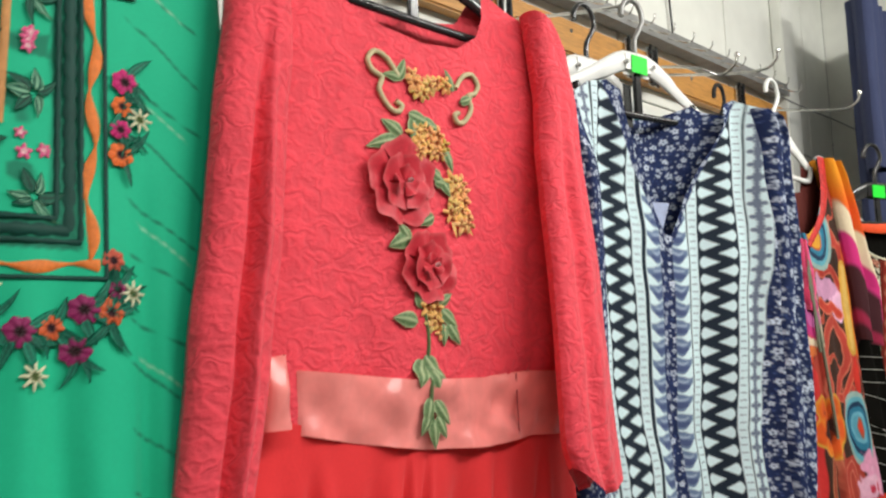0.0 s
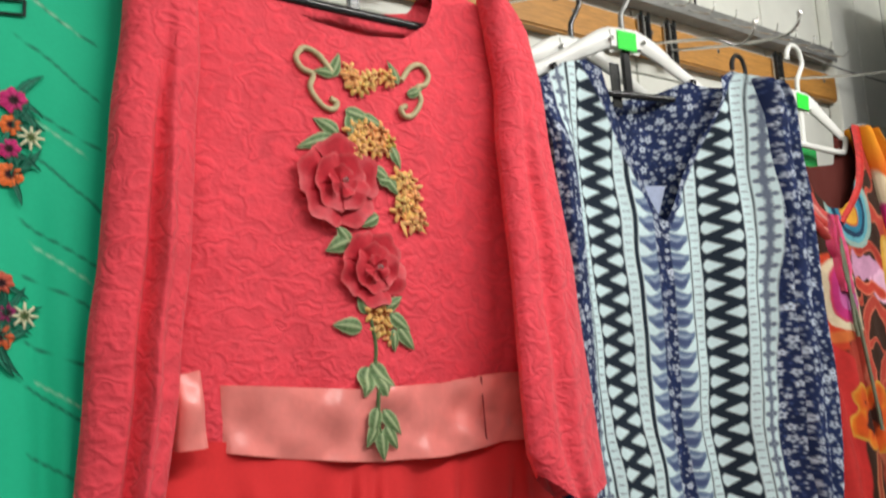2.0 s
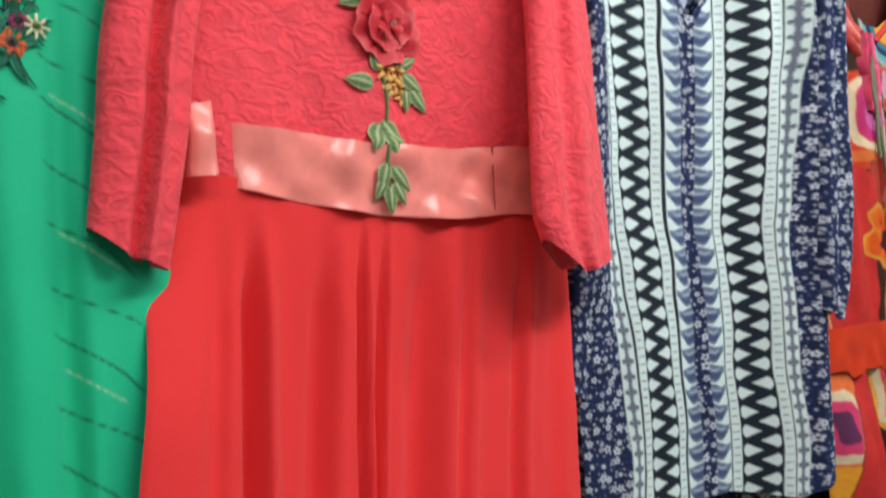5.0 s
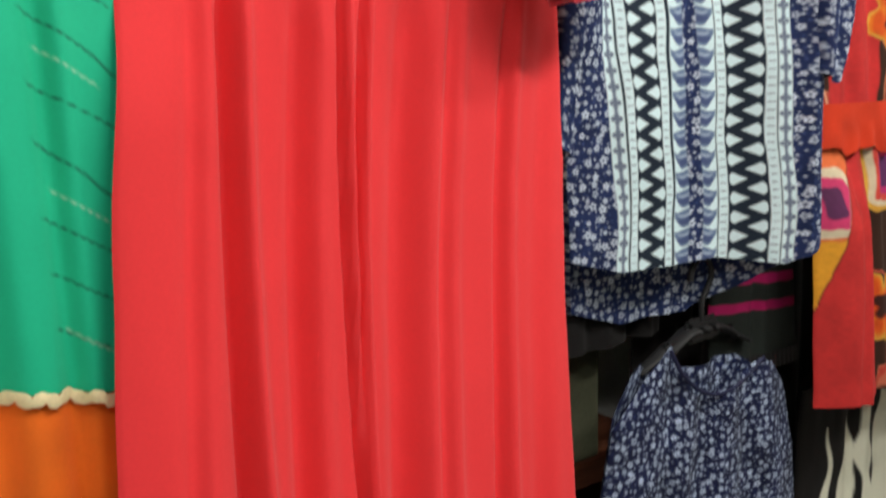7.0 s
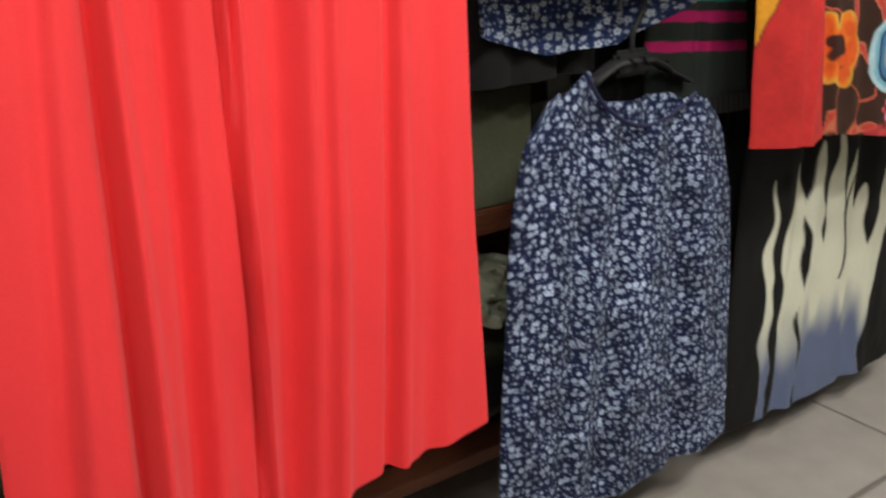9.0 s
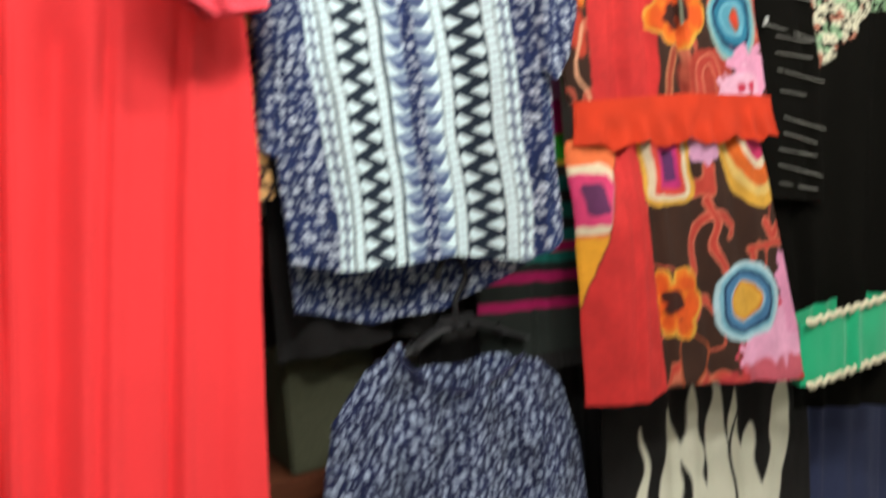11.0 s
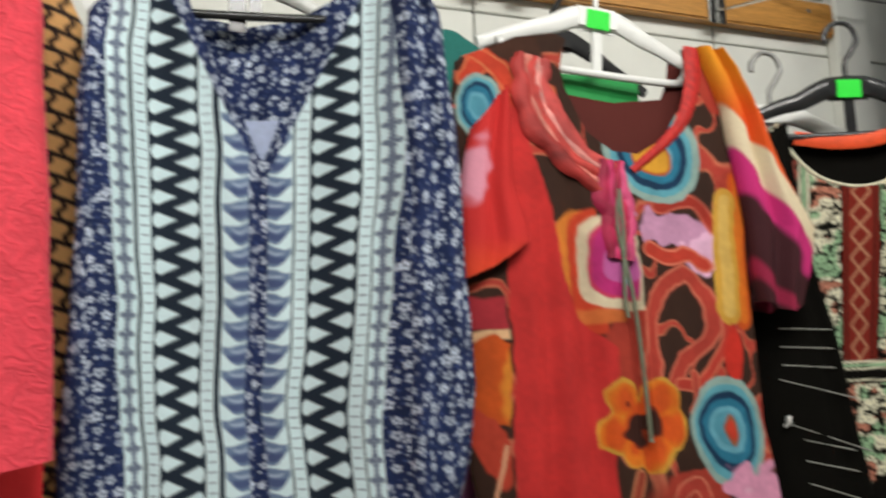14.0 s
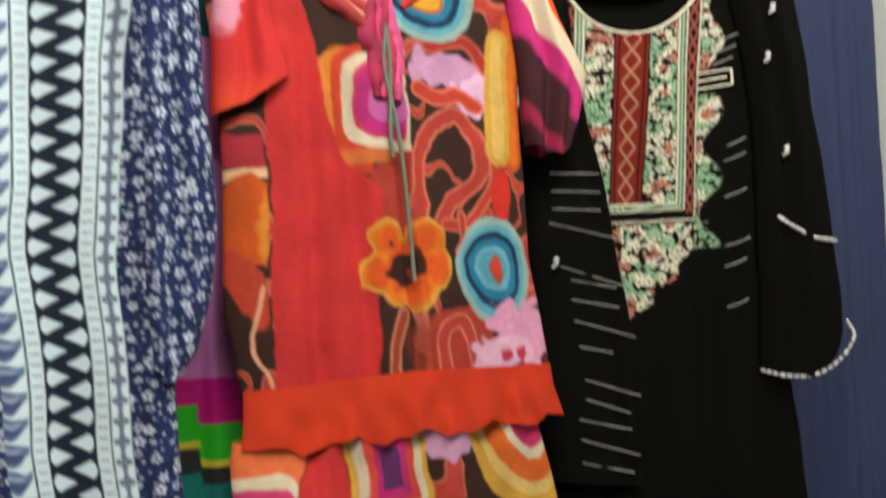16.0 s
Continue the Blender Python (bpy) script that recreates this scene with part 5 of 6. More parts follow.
def gathered(name, label, pts, spread, count, tones, width, lift):
    """Soft gathered strips lying side by side along a line."""
    base = spline(pts, 60)
    t = np.gradient(base, axis=0)
    t /= np.linalg.norm(t, axis=1)[:, None]
    nrm = np.c_[-t[:, 1], t[:, 0]]
    s = np.linspace(0, 1, 60)
    for k in range(count):
        off = spread * (2 * k / (count - 1) - 1)
        wob = off + 0.003 * np.sin(s * rr.uniform(9, 16) + rr.uniform(0, 6)) + 0.0015 * np.sin(s * rr.uniform(22, 34) + k)
        w = width * rr.uniform(0.8, 1.3) * (0.72 + 0.28 * np.abs(np.sin(s * rr.uniform(9, 17) + k))) * np.sin(np.pi * np.clip(s, 0.06, 0.94)) ** 0.4
        v, f = ribbon(base + nrm * wob[:, None], w, lift * rr.uniform(0.7, 1.3), lambda x, z: of(x, z) - 0.001)
        shade = 1 + 0.45 * vnoise(v[:, 0] * 45, v[:, 2] * 45, k) + 0.2 * vnoise(v[:, 0] * 160, v[:, 2] * 110, k + 1)
        raw(name, v, f, M_STITCH, retro, label, np.clip(np.array(tones[k % len(tones)])[None] * shade[:, None], 0, 1))


gathered("ruffle_strip", "gathered salmon and red ruffle", [(0.884, 1.812), (0.878, 1.775), (0.892, 1.722), (0.930, 1.668), (0.985, 1.632)], 0.018, 5, [lin(160, 50, 46), lin(204, 122, 108), lin(178, 58, 52), lin(210, 138, 130), lin(186, 70, 66)], 0.027, 0.005)
pth = spline([(1.146, 1.848), (1.138, 1.79), (1.118, 1.738), (1.085, 1.700), (1.02, 1.648)], 60)
v, f = ribbon(pth, np.linspace(0.030, 0.012, 60), 0.004, of)
raw("collar_edge", v, f, M_STITCH, retro, "red collar edge", colour(v, lin(186, 40, 36), 0.3))
gathered("bow_strip", "crumpled magenta tie at the neck", [(0.990, 1.662), (0.986, 1.615), (0.992, 1.570), (0.985, 1.520)], 0.016, 4, [lin(160, 32, 68), lin(186, 48, 96), lin(170, 36, 70), lin(196, 74, 116)], 0.026, 0.006)
for k, end in enumerate(((0.999, 1.277), (0.985, 1.44))):
    pth = on(of, [(0.992, 1.62), (0.984 + 0.008 * k, 1.56), (0.996 - 0.012 * k, 1.47), (end[0], (end[1] + 1.45) / 2), end], 0.008)
    v, f = tube(pth, 0.0032, 6)
    raw("drawstring", v, f, M_STITCH, retro, "grey-green drawstring", colour(v, lin(112, 118, 98)))
hanger((1.005, -0.058, 1.905), 0.37, 0.075, M_WHITE_PLASTIC, "white plastic hanger with a green sticker", turn=-0.05, lean=0.06)
hanger((0.985, 0.045, 1.915), 0.36, 0.085, M_MATT_BLACK, "black plastic hanger behind the print dress", turn=0.05, sticker=False, bar=False)
teal = thing("teal_top", (0.79, 0.05, 1.5), "teal top hanging behind the print dress", "top", "tops on the prongs")
cloth("body", teal, M_TEAL, [(1.92, 0.66), (1.5, 0.64)], [(1.92, 0.84), (1.87, 0.868), (1.5, 0.86)], [(0, 1.885), (0.4, 1.895), (0.8, 1.888), (1, 1.862)], [(0, 1.5), (1, 1.5)], lambda x, z: 0.05, 40, 40, 0.012, 0.02, lambda x, z, u: fold(x, z, 0.76, 0.05, 0.02, 0.01, 1.7))
card = thing("green_card", (1.0, -0.045, 1.78), "dark green card strip behind the white hanger", "card")
part("strip", box(0.918, 1.082, -0.040, -0.037, 1.755, 1.808, 0.001), M_GREEN_CARD, card)


# ---- black embroidered dress ----
K_MINT, K_CRE, K_RED, K_PINK = lin(150, 186, 146), lin(222, 218, 190), lin(120, 40, 32), lin(190, 126, 104)
k_y = lambda x, z: -0.05 - 0.5 * (x - 1.29)


def stitch_field(x, z, seed):
    """Dense stitched blossoms: coverage and colour."""
    m, e = scatter(x, z, 0.0135, seed, 0.0050, 0.0082, 5)
    m2, _ = scatter(x + 0.007, z + 0.004, 0.011, seed + 2, 0.0022, 0.0042, 3)
    pick = vnoise(x * 55, z * 55, 2)[:, None]
    k = np.where(pick > 0.15, np.array(K_MINT)[None], np.array(K_CRE)[None])
    k = np.where(pick < -0.45, np.array(K_PINK)[None], k)
    return np.clip(1.4 * m + 1.0 * m2, 0, 1) * (1 - 0.7 * e), k


def black_paint(x, z, u):
    c = np.tile(np.array(lin(15, 14, 11)), (len(x), 1))
    s = x + 0.08 * (1.636 - z) - 1.437
    a = np.abs(s + 0.024)
    # a: distance from the centre of the yoke
    fm, fk = stitch_field(x, z, 21)
    tone = lambda cc, m, k: cc * (1 - m[:, None]) + np.asarray(k) * m[:, None]
    upper = inside(1.372 - z, 0.001)
    col = upper * inside(np.abs(a - 0.046) - 0.020, 0.001)
    c = tone(c, col * fm, fk)
    mid = upper * inside(a - 0.0235, 0.001)
    c = tone(c, mid, np.array(K_RED)[None])
    q = np.mod(z, 0.034) / 0.034
    dia = np.abs(np.abs(s + 0.024) / 0.0125 - np.abs(q * 2 - 1))
    c = tone(c, mid * inside(dia - 0.16, 0.1) * inside(a - 0.013, 0.001), np.array(lin(178, 128, 98))[None])
    c = tone(c, mid * inside(np.abs(a - 0.0185) - 0.0012, 0.001), np.array(lin(40, 20, 18))[None])
    for d, w, k in ((0.069, 0.0016, K_CRE), (0.0745, 0.0020, K_MINT), (0.080, 0.0012, K_CRE), (0.099, 0.0012, K_CRE)):
        c = tone(c, inside(np.abs(a - d) - w, 0.0008) * inside(1.372 - (d - 0.069) * 0.9 - z, 0.001), np.array(k)[None])
        c = tone(c, inside(np.abs(z - (1.372 - (d - 0.069) * 0.9)) - w, 0.0008) * inside(a - d, 0.001), np.array(k)[None])
    strip = inside(np.abs(a - 0.0895) - 0.007, 0.001) * inside(1.355 - z, 0.001)
    q = np.mod(z, 0.026) / 0.026
    c = tone(c, strip * inside(np.abs(np.abs(a - 0.0895) / 0.007 - np.abs(q * 2 - 1)) - 0.35, 0.15), np.array(lin(150, 78, 66))[None])
    # scalloped outer garland and hanging point
    scal = 0.122 + 0.012 * np.cos(z * 58)
    fm2, fk2 = stitch_field(x + 0.3, z, 33)
    outer = inside(a - scal, 0.002) * inside(0.101 - a, 0.001) * inside(1.30 - z, 0.001) * (1 - inside(np.abs(z - 1.56) - 0.02, 0.004))
    c = tone(c, outer * np.clip(fm2 * 1.2, 0, 1), fk2)
    t = (1.345 - z) / 0.16
    point = inside(a - 0.118 * np.clip(1 - t, 0, 1) ** 0.75 - 0.006 * np.cos(z * 150), 0.002) * inside(z - 1.340, 0.001) * (t < 1)
    return tone(c, point * np.clip(fm2 * 1.25, 0, 1), fk2)


black = thing("black_dress", (1.43, -0.12, 0.4), "black dress with cream and red embroidered yoke", "dress", "dresses on the prongs")
k_fold = lambda x, z, u: step(1.7, 1.3, z) * (fold(x, z, 1.335, -0.05, 0.012, 0.012, 1.2) + fold(x, z, 1.50, 0.03, 0.016, 0.012, 1.2) + fold(x, z, 1.41, 0.0, 0.02, 0.008, 1.0))
cloth("body", black, M_BLACK, [(1.77, 1.305), (1.7, 1.285), (1.4, 1.262), (1.1, 1.262), (0.5, 1.24)], [(1.77, 1.565), (1.7, 1.60), (1.4, 1.60), (1.1, 1.62), (0.5, 1.66)],
      [(0, 1.735), (0.06, 1.752), (0.13, 1.70), (0.25, 1.655), (0.38, 1.638), (0.52, 1.643), (0.66, 1.68), (0.80, 1.752), (0.9, 1.755), (1, 1.735)], [(0, 0.52), (1, 0.5)], k_y, 210, 420, 0.012, 0.03, k_fold, black_paint,
      back_top=[(0, 1.735), (0.08, 1.752), (0.3, 1.722), (0.6, 1.722), (0.80, 1.752), (1, 1.735)], back_paint=lambda x, z, u: np.tile(np.array(lin(15, 14, 11)), (len(x), 1)))
plain_black = lambda x, z, u: np.tile(np.array(lin(15, 14, 11)), (len(x), 1))
sleeve_a = cloth("sleeve", black, M_BLACK, [(1.76, 1.545), (1.5, 1.575), (1.08, 1.565)], [(1.76, 1.60), (1.70, 1.632), (1.6, 1.640), (1.5, 1.650), (1.34, 1.667), (1.16, 1.676), (1.08, 1.655)],
      [(0, 1.75), (1, 1.735)], [(0, 1.108), (0.5, 1.092), (0.8, 1.108), (1, 1.16)], lambda x, z: k_y(x, z) - 0.02, 50, 120, 0.03, 0.03, lambda x, z, u: fold(u, z, 0.3, 0.1, 0.1, 0.012, 1.4), plain_black, "wide black sleeve with beaded trims")
sleeve_b = cloth("sleeve", black, M_BLACK, [(1.75, 1.272), (1.45, 1.238), (1.1, 1.245), (0.9, 1.25)], [(1.75, 1.312), (1.6, 1.318), (1.4, 1.352), (1.2, 1.375), (0.9, 1.385)],
      [(0, 1.72), (1, 1.745)], [(0, 0.96), (1, 0.94)], lambda x, z: k_y(x, z) - 0.022, 40, 120, 0.022, 0.02, lambda x, z, u: fold(u, z, 0.8, 0.1, 0.1, 0.01, 1.4), plain_black, "black sleeve with silver stitched dashes")
kf = lambda x, z: k_y(x, z) - 0.046
kb = lambda x, z: k_y(x, z) - 0.016 + k_fold(x, z, 0.5)
kr = random.Random(8)
DASH = [(1.268, 1.335, 1.425 - 0.027 * k, -0.004 - 0.001 * k) for k in range(3)] + [(1.263, 1.358, 1.350, -0.030), (1.274, 1.371, 1.284, -0.040), (1.288, 1.350, 1.262, -0.016), (1.288, 1.352, 1.232, -0.016), (1.29, 1.372, 1.200, -0.030), (1.295, 1.34, 1.160, -0.012), (1.30, 1.375, 1.110, -0.030), (1.30, 1.36, 1.08, -0.025), (1.29, 1.36, 1.05, -0.02), (1.29, 1.37, 1.02, -0.03), (1.29, 1.36, 0.985, -0.02)]
for a, b, z, dz in DASH:
    stitched("silver_dash", sleeve_b, lambda x, z: k_y(x, z) - 0.043, [line2((a, z), (b, z + dz), 14)], lin(164, 164, 156), 0.0019, 0.0014)
for z in (1.618, 1.600, 1.582, 1.455, 1.432, 1.376, 1.300, 1.268, 1.205):
    x = 1.520 + kr.uniform(-0.006, 0.006)
    stitched("silver_dash", black, lambda x, z: kb(x, z) - 0.012, [line2((x, z), (x + kr.uniform(0.024, 0.036), z + 0.012), 8)], lin(150, 150, 144), 0.0019, 0.0014)


def bead_row(name, pts, yf, r, n):
    p = on(yf, pts, r * 0.6)
    t = np.linspace(0, 59, n).astype(int)
    bm = bmesh.new()
    for k, i in enumerate(t):
        bmesh.ops.create_uvsphere(bm, u_segments=6, v_segments=4, radius=r * (0.8 + 0.4 * ((k * 7) % 5) / 4), matrix=Matrix.Translation(p[i]))
    return part(name, bm, M_BEAD, sleeve_a, "silver beaded trim", True)


ks = lambda x, z: k_y(x, z) - 0.05
bead_row("bead_trim", [(1.577, 1.340), (1.600, 1.322), (1.625, 1.306), (1.655, 1.299)], ks, 0.0032, 26)
bead_row("bead_trim", [(1.540, 1.108), (1.575, 1.097), (1.614, 1.096), (1.649, 1.116), (1.672, 1.150), (1.664, 1.174)], ks, 0.0032, 40)
for x, z in ((1.592, 1.44), (1.574, 1.585), (1.585, 1.66), (1.264, 1.288)):
    bead_row("bead_tuft", [(x - 0.003, z - 0.005), (x + 0.002, z), (x, z + 0.005), (x + 0.004, z + 0.007)], ks, 0.0036, 6)
stitched("yoke_tab", black, lambda x, z: kb(x, z), [line2((1.50, 1.572), (1.548, 1.577), 10), line2((1.50, 1.548), (1.548, 1.553), 10), line2((1.548, 1.577), (1.548, 1.553), 6), line2((1.50, 1.56), (1.54, 1.565), 10)], K_CRE, 0.0035, 0.0014)
v, f = ribbon(spline([(1.310, 1.748), (1.325, 1.705), (1.36, 1.66), (1.41, 1.641), (1.46, 1.652), (1.505, 1.692), (1.535, 1.75)], 50), 0.005, 0.0016, lambda x, z: k_y(x, z) - 0.012)
raw("neck_piping", v, f, M_STITCH, black, "cream neck piping", colour(v, K_CRE))
v, f = ribbon(spline([(1.345, 1.728), (1.40, 1.717), (1.45, 1.718), (1.50, 1.733)], 30), 0.022, 0.002, lambda x, z: k_y(x, z) + 0.008)
raw("neck_facing", v, f, M_STITCH, black, "orange facing inside the neck", colour(v, lin(226, 82, 40)))
hanger((1.430, -0.105, 1.822), 0.36, 0.068, M_BLACK_PLASTIC, "matt black plastic hanger with a green sticker", turn=-0.42)
hanger((1.36, -0.01, 1.80), 0.34, 0.07, M_WHITE_PLASTIC, "white plastic hanger behind the black dress", turn=-0.3, sticker=False, bar=False, hook_mat=M_STEEL)


# ---- zebra print top on the lower prong ----
def zebra_paint(x, z, u):
    c = np.tile(np.array(lin(18, 16, 15)), (len(x), 1))
    m = np.zeros_like(x)
    for xt, zt, xb, w in ((0.99, 0.60, 1.00, 0.026), (1.04, 0.635, 1.06, 0.025), (1.11, 0.645, 1.10, 0.028), (1.165, 0.60, 1.145, 0.032), (1.32, 0.64, 1.245, 0.033), (1.21, 0.52, 1.19, 0.030), (0.925, 0.58, 0.93, 0.012)):
        t = np.clip((zt - z) / 0.36, 0, 1.3)
        mid = xt + (xb - xt) * t + 0.010 * vnoise(z * 16 + xt * 40, z * 0, 1)
        wide = w * np.clip(t * 2.2, 0, 1) ** 0.6 * (1 + 0.3 * vnoise(z * 20, xt * 50 + 0 * z, 2)) * (zt > z)
        m = np.maximum(m, inside(np.abs(x - mid) - wide, 0.002) * (z < zt))
    slit = inside(np.abs(x - 1.16 - 0.03 * np.sin(z * 22) - 0.3 * (z - 0.45)) - 0.005, 0.002) * (z > 0.33)
    m = m * (1 - slit) * (x < 1.36)
    c = over(c, m, lin(216, 216, 196))
    return over(c, step(0.30, 0.18, z + 0.05 * vnoise(x * 40, z * 10, 3)) * m * 0.85, lin(52, 76, 130))


zebra = thing("zebra_top", (1.1, -0.08, 0.1), "black top with white flame print fading to blue", "top", "tops on the lower prongs")
cloth("body", zebra, M_PRINT, [(0.7, 0.86), (0.6, 0.84), (0.05, 0.82)], [(0.7, 1.36), (0.6, 1.39), (0.05, 1.42)], [(0, 0.66), (0.2, 0.69), (0.5, 0.655), (0.8, 0.68), (1, 0.63)], [(0, 0.08), (1, 0.08)], lambda x, z: -0.075, 180, 220, 0.015, 0.03,
      lambda x, z, u: fold(x, z, 1.0, 0.05, 0.02, 0.012, 0.4) + fold(x, z, 1.2, -0.05, 0.025, 0.012, 0.4), zebra_paint)

v, f = ribbon(spline([(0.955, 0.685), (1.02, 0.665), (1.10, 0.655), (1.18, 0.662), (1.25, 0.678)], 40), 0.012, 0.002, lambda x, z: -0.092 + 0 * x)
raw("neck_binding", v, f, M_STITCH, zebra, "black bound neck", colour(v, lin(16, 15, 15)))
v, f = ribbon(spline([(0.418, 0.834), (0.452, 0.787), (0.50, 0.752), (0.55, 0.741), (0.60, 0.753), (0.645, 0.776)], 40), 0.007, 0.002, lambda x, z: -0.128 + 0 * x)
raw("neck_binding", v, f, M_STITCH, low, "dark bound neck", colour(v, lin(24, 28, 60)))
cloth("rib_hem", knit, M_DARK, [(0.78, 0.620), (0.7, 0.622)], [(0.78, 0.858), (0.7, 0.872)], [(0, 0.752), (1, 0.742)], [(0, 0.722), (1, 0.712)], lambda x, z: -0.052, 60, 8, 0.012, 0.02, lambda x, z, u: 0.0015 * np.sin(u * 260), label="dark ribbed hem")

# green cloth with lace edges beside the print dress
scrap = thing("green_scarf", (1.36, -0.185, 0.61), "mint green scarf with cream lace edges", "scarf")
cloth("panel", scrap, M_GREEN, [(0.8, 1.23), (0.5, 1.23)], [(0.8, 1.50), (0.5, 1.50)], [(0, 0.728), (1, 0.745)], [(0, 0.61), (1, 0.62)], lambda x, z: -0.185, 60, 30, 0.012, 0.06, lambda x, z, u: fold(x, z, 1.36, 0, 0.012, 0.008, 0.6), lambda x, z, u: np.tile(np.array(lin(24, 170, 118)), (len(x), 1)))
for z in (0.733, 0.612):
    v, f = ribbon(np.c_[np.linspace(1.23, 1.50, 70), z + np.linspace(0, 0.012, 70) + 0.003 * np.sin(np.linspace(0, 60, 70))], 0.014, 0.002, lambda x, z: -0.199 + 0 * x, 0.25)
    raw("lace_trim", v, f, M_STITCH, scrap, "cream lace trim", colour(v, lin(214, 208, 178)))


# ---- dark clothes behind and below ----
def dark_piece(name, label, mat, x0, x1, z0, z1, yy, seed):
    t = thing(name, ((x0 + x1) / 2, yy, z0), label, "garment", "clothes on the rear rail")
    r = random.Random(seed)
    fs = [(r.uniform(x0, x1), r.uniform(-0.04, 0.04), r.uniform(0.012, 0.03), r.uniform(0.01, 0.022)) for _ in range(6)]
    cloth("body", t, mat, [(z1, x0 + 0.05), (z1 - 0.1, x0 + 0.01), (z0, x0)], [(z1, x1 - 0.05), (z1 - 0.1, x1 - 0.01), (z0, x1)], [(0, z1 - 0.05), (0.3, z1), (0.5, z1 - 0.03), (0.7, z1), (1, z1 - 0.05)], [(0, z0), (1, z0 + 0.01)],
          lambda x, z: yy + 0 * x, 50, 60, 0.015, 0.03, lambda x, z, u: sum(fold(x, z, a, b, w, d, (z0 + z1) / 2) for a, b, w, d in fs))
    return t


for k, (x0, x1, z0, z1, yy) in enumerate([(-1.25, -0.72, 0.1, 1.9, 0.06), (-0.95, -0.45, 0.70, 0.98, 0.17), (-0.52, -0.08, 0.70, 0.96, 0.19), (-0.12, 0.36, 0.70, 0.98, 0.17), (0.26, 0.62, 0.72, 1.02, 0.19), (0.55, 0.98, 0.06, 0.98, 0.06), (0.92, 1.38, 0.04, 1.35, 0.03), (1.30, 1.72, 0.05, 1.62, 0.07), (1.68, 2.02, 0.05, 1.55, 0.09), (0.30, 0.66, 0.80, 1.70, 0.02)]):
    dark_piece("dark_garment", "dark folded garment hanging in the shade behind", (M_DARK, M_DARKB, M_DARK)[k % 3], x0, x1, z0, z1, yy, 40 + k)
dark_piece("navy_garment", "dark navy garment hanging low beside the print dress", M_NAVY, 1.46, 1.78, 0.02, 0.75, -0.02, 63)

# low shelf with folded stock behind the hanging clothes
shelf = thing("low_shelf", (-0.2, 0.14, 0.0), "dark brown wooden shelf standing low against the wall", "shelf")
for z0, z1 in ((0.562, 0.602), (0.14, 0.17)):
    part("board", box(-1.0, 0.62, 0.045, 0.235, z0, z1, 0.003), M_SHELF, shelf)
for x in (-0.985, -0.18, 0.605):
    part("upright", box(x - 0.012, x + 0.012, 0.06, 0.234, 0.004, 0.560, 0.002), M_SHELF, shelf)
part("back_panel", box(-1.0, 0.62, 0.236, 0.246, 0.004, 0.70, 0.001), M_SHELF, shelf)


def folded_pile(name, label, mats, x0, x1, z0, heights, y0=0.065):
    """Clothes folded flat and stacked, each a soft rounded slab."""
    z = z0
    for k, h in enumerate(heights):
        t = thing(name, ((x0 + x1) / 2, y0 + 0.07, z), label, "folded clothes", "folded stock on the shelf")
        bm = box(x0 + 0.008 * (k % 2), x1 - 0.01 * ((k + 1) % 2), y0 + 0.004 * (k % 3), y0 + 0.15, z + 0.0005, z + h, 0.4 * h)
        part("slab", bm, mats[k % len(mats)], t, smooth=True)
        z += h


folded_pile("folded_cloth", "grey folded cloth stacked on the low shelf", [M_GREY], -0.62, -0.20, 0.602, (0.045, 0.04))
folded_pile("folded_cloth", "olive folded cloth stacked under the shelf board", [M_OLIVE, M_DARKB, M_OLIVE], -0.72, -0.21, 0.17, (0.09, 0.09, 0.10, 0.09))
folded_pile("folded_cloth", "olive folded cloth stacked under the shelf board", [M_DARK, M_OLIVE], 0.02, 0.58, 0.17, (0.11, 0.11))
carton = thing("carton", (0.385, 0.12, 0.602), "dull olive grey carton standing on the low shelf", "box")
part("body", box(0.318, 0.475, 0.055, 0.19, 0.602, 0.79, 0.004), M_OLIVE, carton)


def hearts_paint(x, z, u):
    c = np.tile(np.array(lin(206, 196, 186)), (len(x), 1))
    a, b = np.mod(x, 0.022) / 0.022 - 0.5, np.mod(z, 0.02) / 0.02 - 0.5
    return over(c, inside(0.16 - np.abs(np.hypot(a, b + 0.35 * np.abs(a)) - 0.42) * 1.0 - 0.09, 0.03), lin(18, 16, 18))


lace_top = thing("black_lace_top", (0.03, 0.0, 1.3), "black and white heart lace top behind the red dress", "top", "tops on the prongs")
cloth("body", lace_top, M_PRINT, [(1.95, -0.16), (1.3, -0.19)], [(1.95, 0.20), (1.3, 0.19)], [(0, 1.93), (0.2, 1.90), (0.5, 1.872), (0.8, 1.905), (1, 1.93)], [(0, 1.3), (1, 1.3)], lambda x, z: 0.03, 150, 200, 0.008, 0.015, None, hearts_paint)

bag = thing("crumpled_bag", (0.38, 0.08, 0.40), "crumpled pale grey plastic bag stuffed between the clothes", "bag")
cloth("sheet", bag, M_BAG, [(0.52, 0.33), (0.46, 0.30), (0.38, 0.31)], [(0.52, 0.44), (0.46, 0.47), (0.38, 0.46)], [(0, 0.49), (0.5, 0.51), (1, 0.495)], [(0, 0.42), (0.5, 0.40), (1, 0.415)], lambda x, z: 0.07, 60, 40, 0.03, 0.04, lambda x, z, u: 0.018 * vnoise(x * 45, z * 60, 1) + 0.009 * vnoise(x * 90 + z * 60, z * 90, 2))

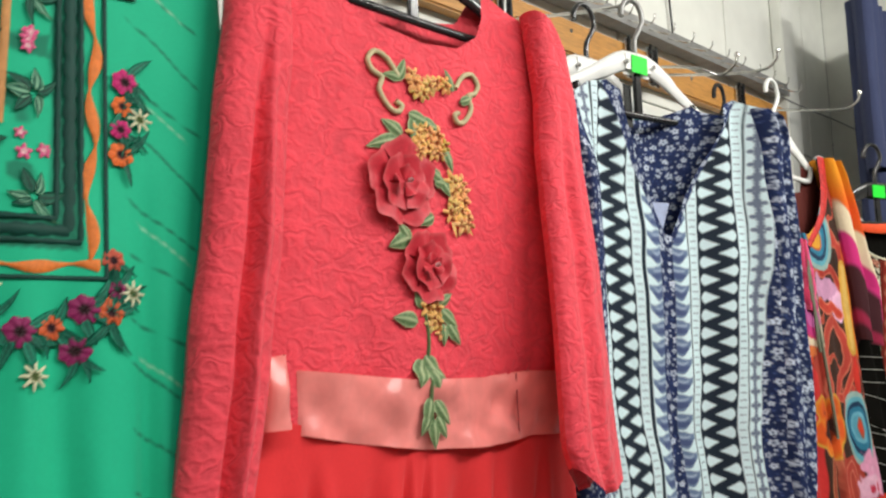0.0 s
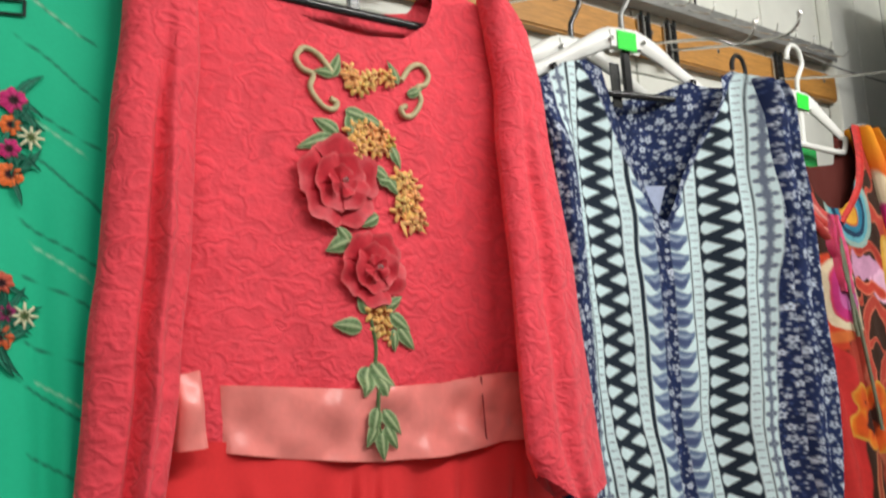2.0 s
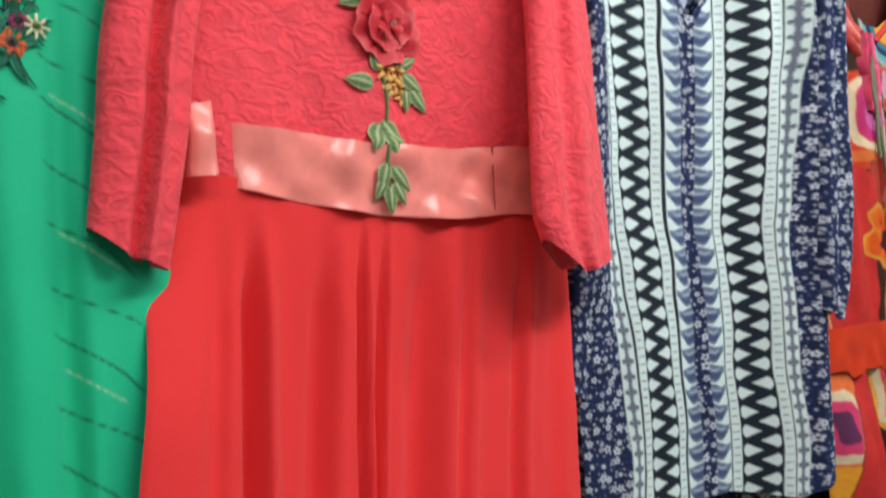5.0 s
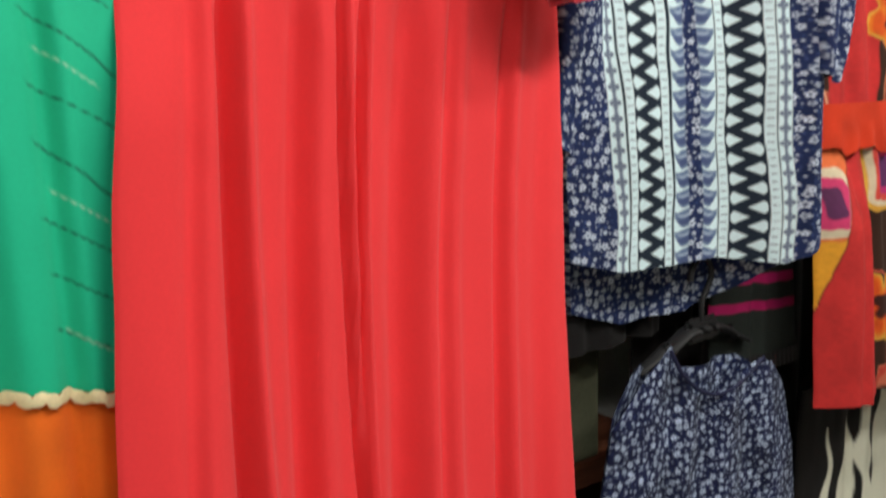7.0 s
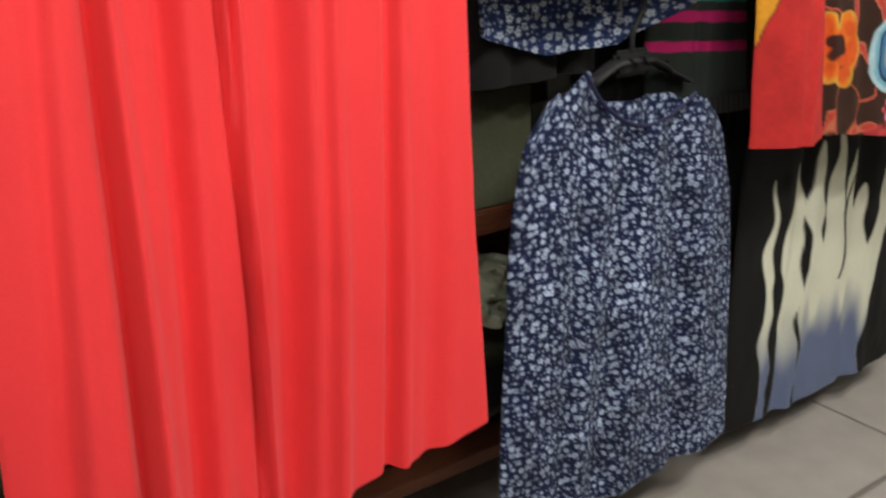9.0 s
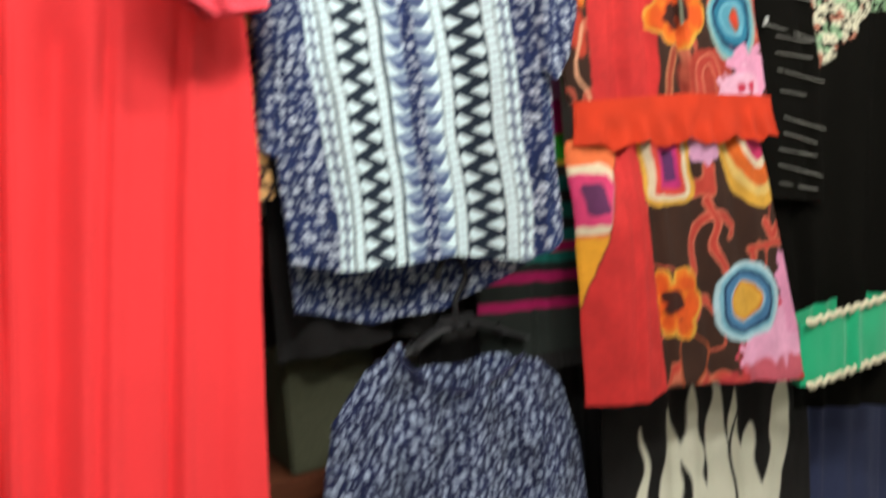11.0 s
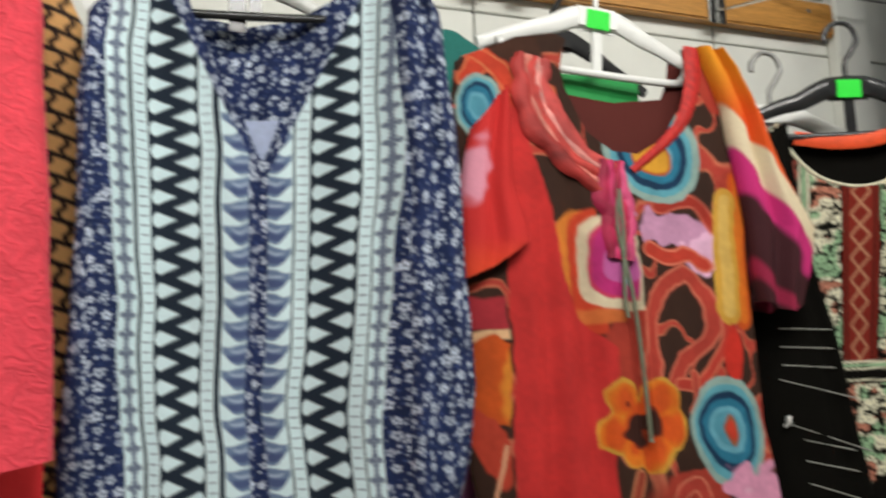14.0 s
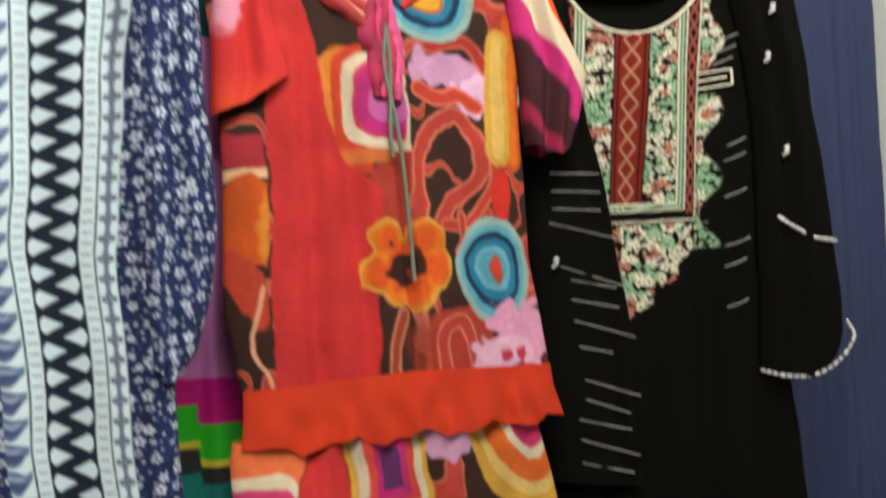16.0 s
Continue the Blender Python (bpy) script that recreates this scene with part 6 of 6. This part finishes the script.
# navy clothes at the end wall
navy = thing("navy_jacket", (1.75, -0.03, 1.94), "navy twill jacket hanging high by the corner", "jacket", "navy clothes by the corner")
cloth("body", navy, M_NAVY, [(2.5, 1.69), (1.9, 1.688)], [(2.5, 1.82), (1.9, 1.805)], [(0, 2.45), (1, 2.45)], [(0, 1.912), (0.5, 1.905), (1, 1.915)], lambda x, z: -0.03 + 0.1 * (x - 1.7), 50, 60, 0.02, 0.03, lambda x, z, u: fold(x, z, 1.745, 0, 0.014, 0.010, 2.2))
navy2 = thing("navy_trousers", (1.95, 0.03, 0.1), "long navy twill trousers hanging to the floor", "trousers", "navy clothes by the corner")
for a, b in ((1.79, 1.95), (1.94, 2.08), (2.07, 2.19)):
    cloth("leg", navy2, M_NAVY, [(2.4, a), (1.5, a), (0.1, a - 0.03)], [(2.4, b), (0.1, b)], [(0, 2.42), (1, 2.42)], [(0, 0.12), (1, 0.10)], lambda x, z: 0.03 - 0.12 * (x - 1.8), 50, 90, 0.022, 0.03, lambda x, z, u: fold(x, z, (a + b) / 2, 0.01, 0.016, 0.014, 1.3) + fold(x, z, a + 0.04, 0.01, 0.010, 0.010, 1.3))
wire = thing("wall_wire", (1.9, 0.2, 2.1), "thin steel wire stretched from the rail to the side wall", "wire")
v, f = tube(spline([(1.55, 0.20, 2.16), (1.7, 0.17, 2.13), (1.95, 0.16, 2.125), (2.195, 0.17, 2.13)], 24), 0.0025, 6)
raw("strand", v, f, M_STEEL, wire)

# lower rail
lower = thing("lower_rail", (0.5, 0.2, 0.95), "dull steel rail carrying the lower clothes", "rail")
v, f = tube([(-2.0, 0.2, 0.97), (2.15, 0.2, 0.97)], 0.011, 10)
raw("bar", v, f, M_STEEL, lower)

# tube lights on the ceiling
for tx, ty in TUBES:
    t = thing("tube_light", (tx, ty, TOP), "white enamel fluorescent batten with one glowing tube", "ceiling light", "tube lights")
    housing = part("housing", box(tx - 0.62, tx + 0.62, ty - 0.03, ty + 0.03, TOP - 0.05, TOP - 0.001, 0.006), M_LAMP, t)
    v, f = tube([(tx - 0.58, ty, TOP - 0.07), (tx + 0.58, ty, TOP - 0.07)], 0.013, 12)
    raw("tube", v, f, M_GLOW, t)
    for s in (-0.6, 0.6):
        part("cap", box(tx + s - 0.015, tx + s + 0.015, ty - 0.018, ty + 0.018, TOP - 0.09, TOP - 0.05, 0.004), M_LAMP, housing)
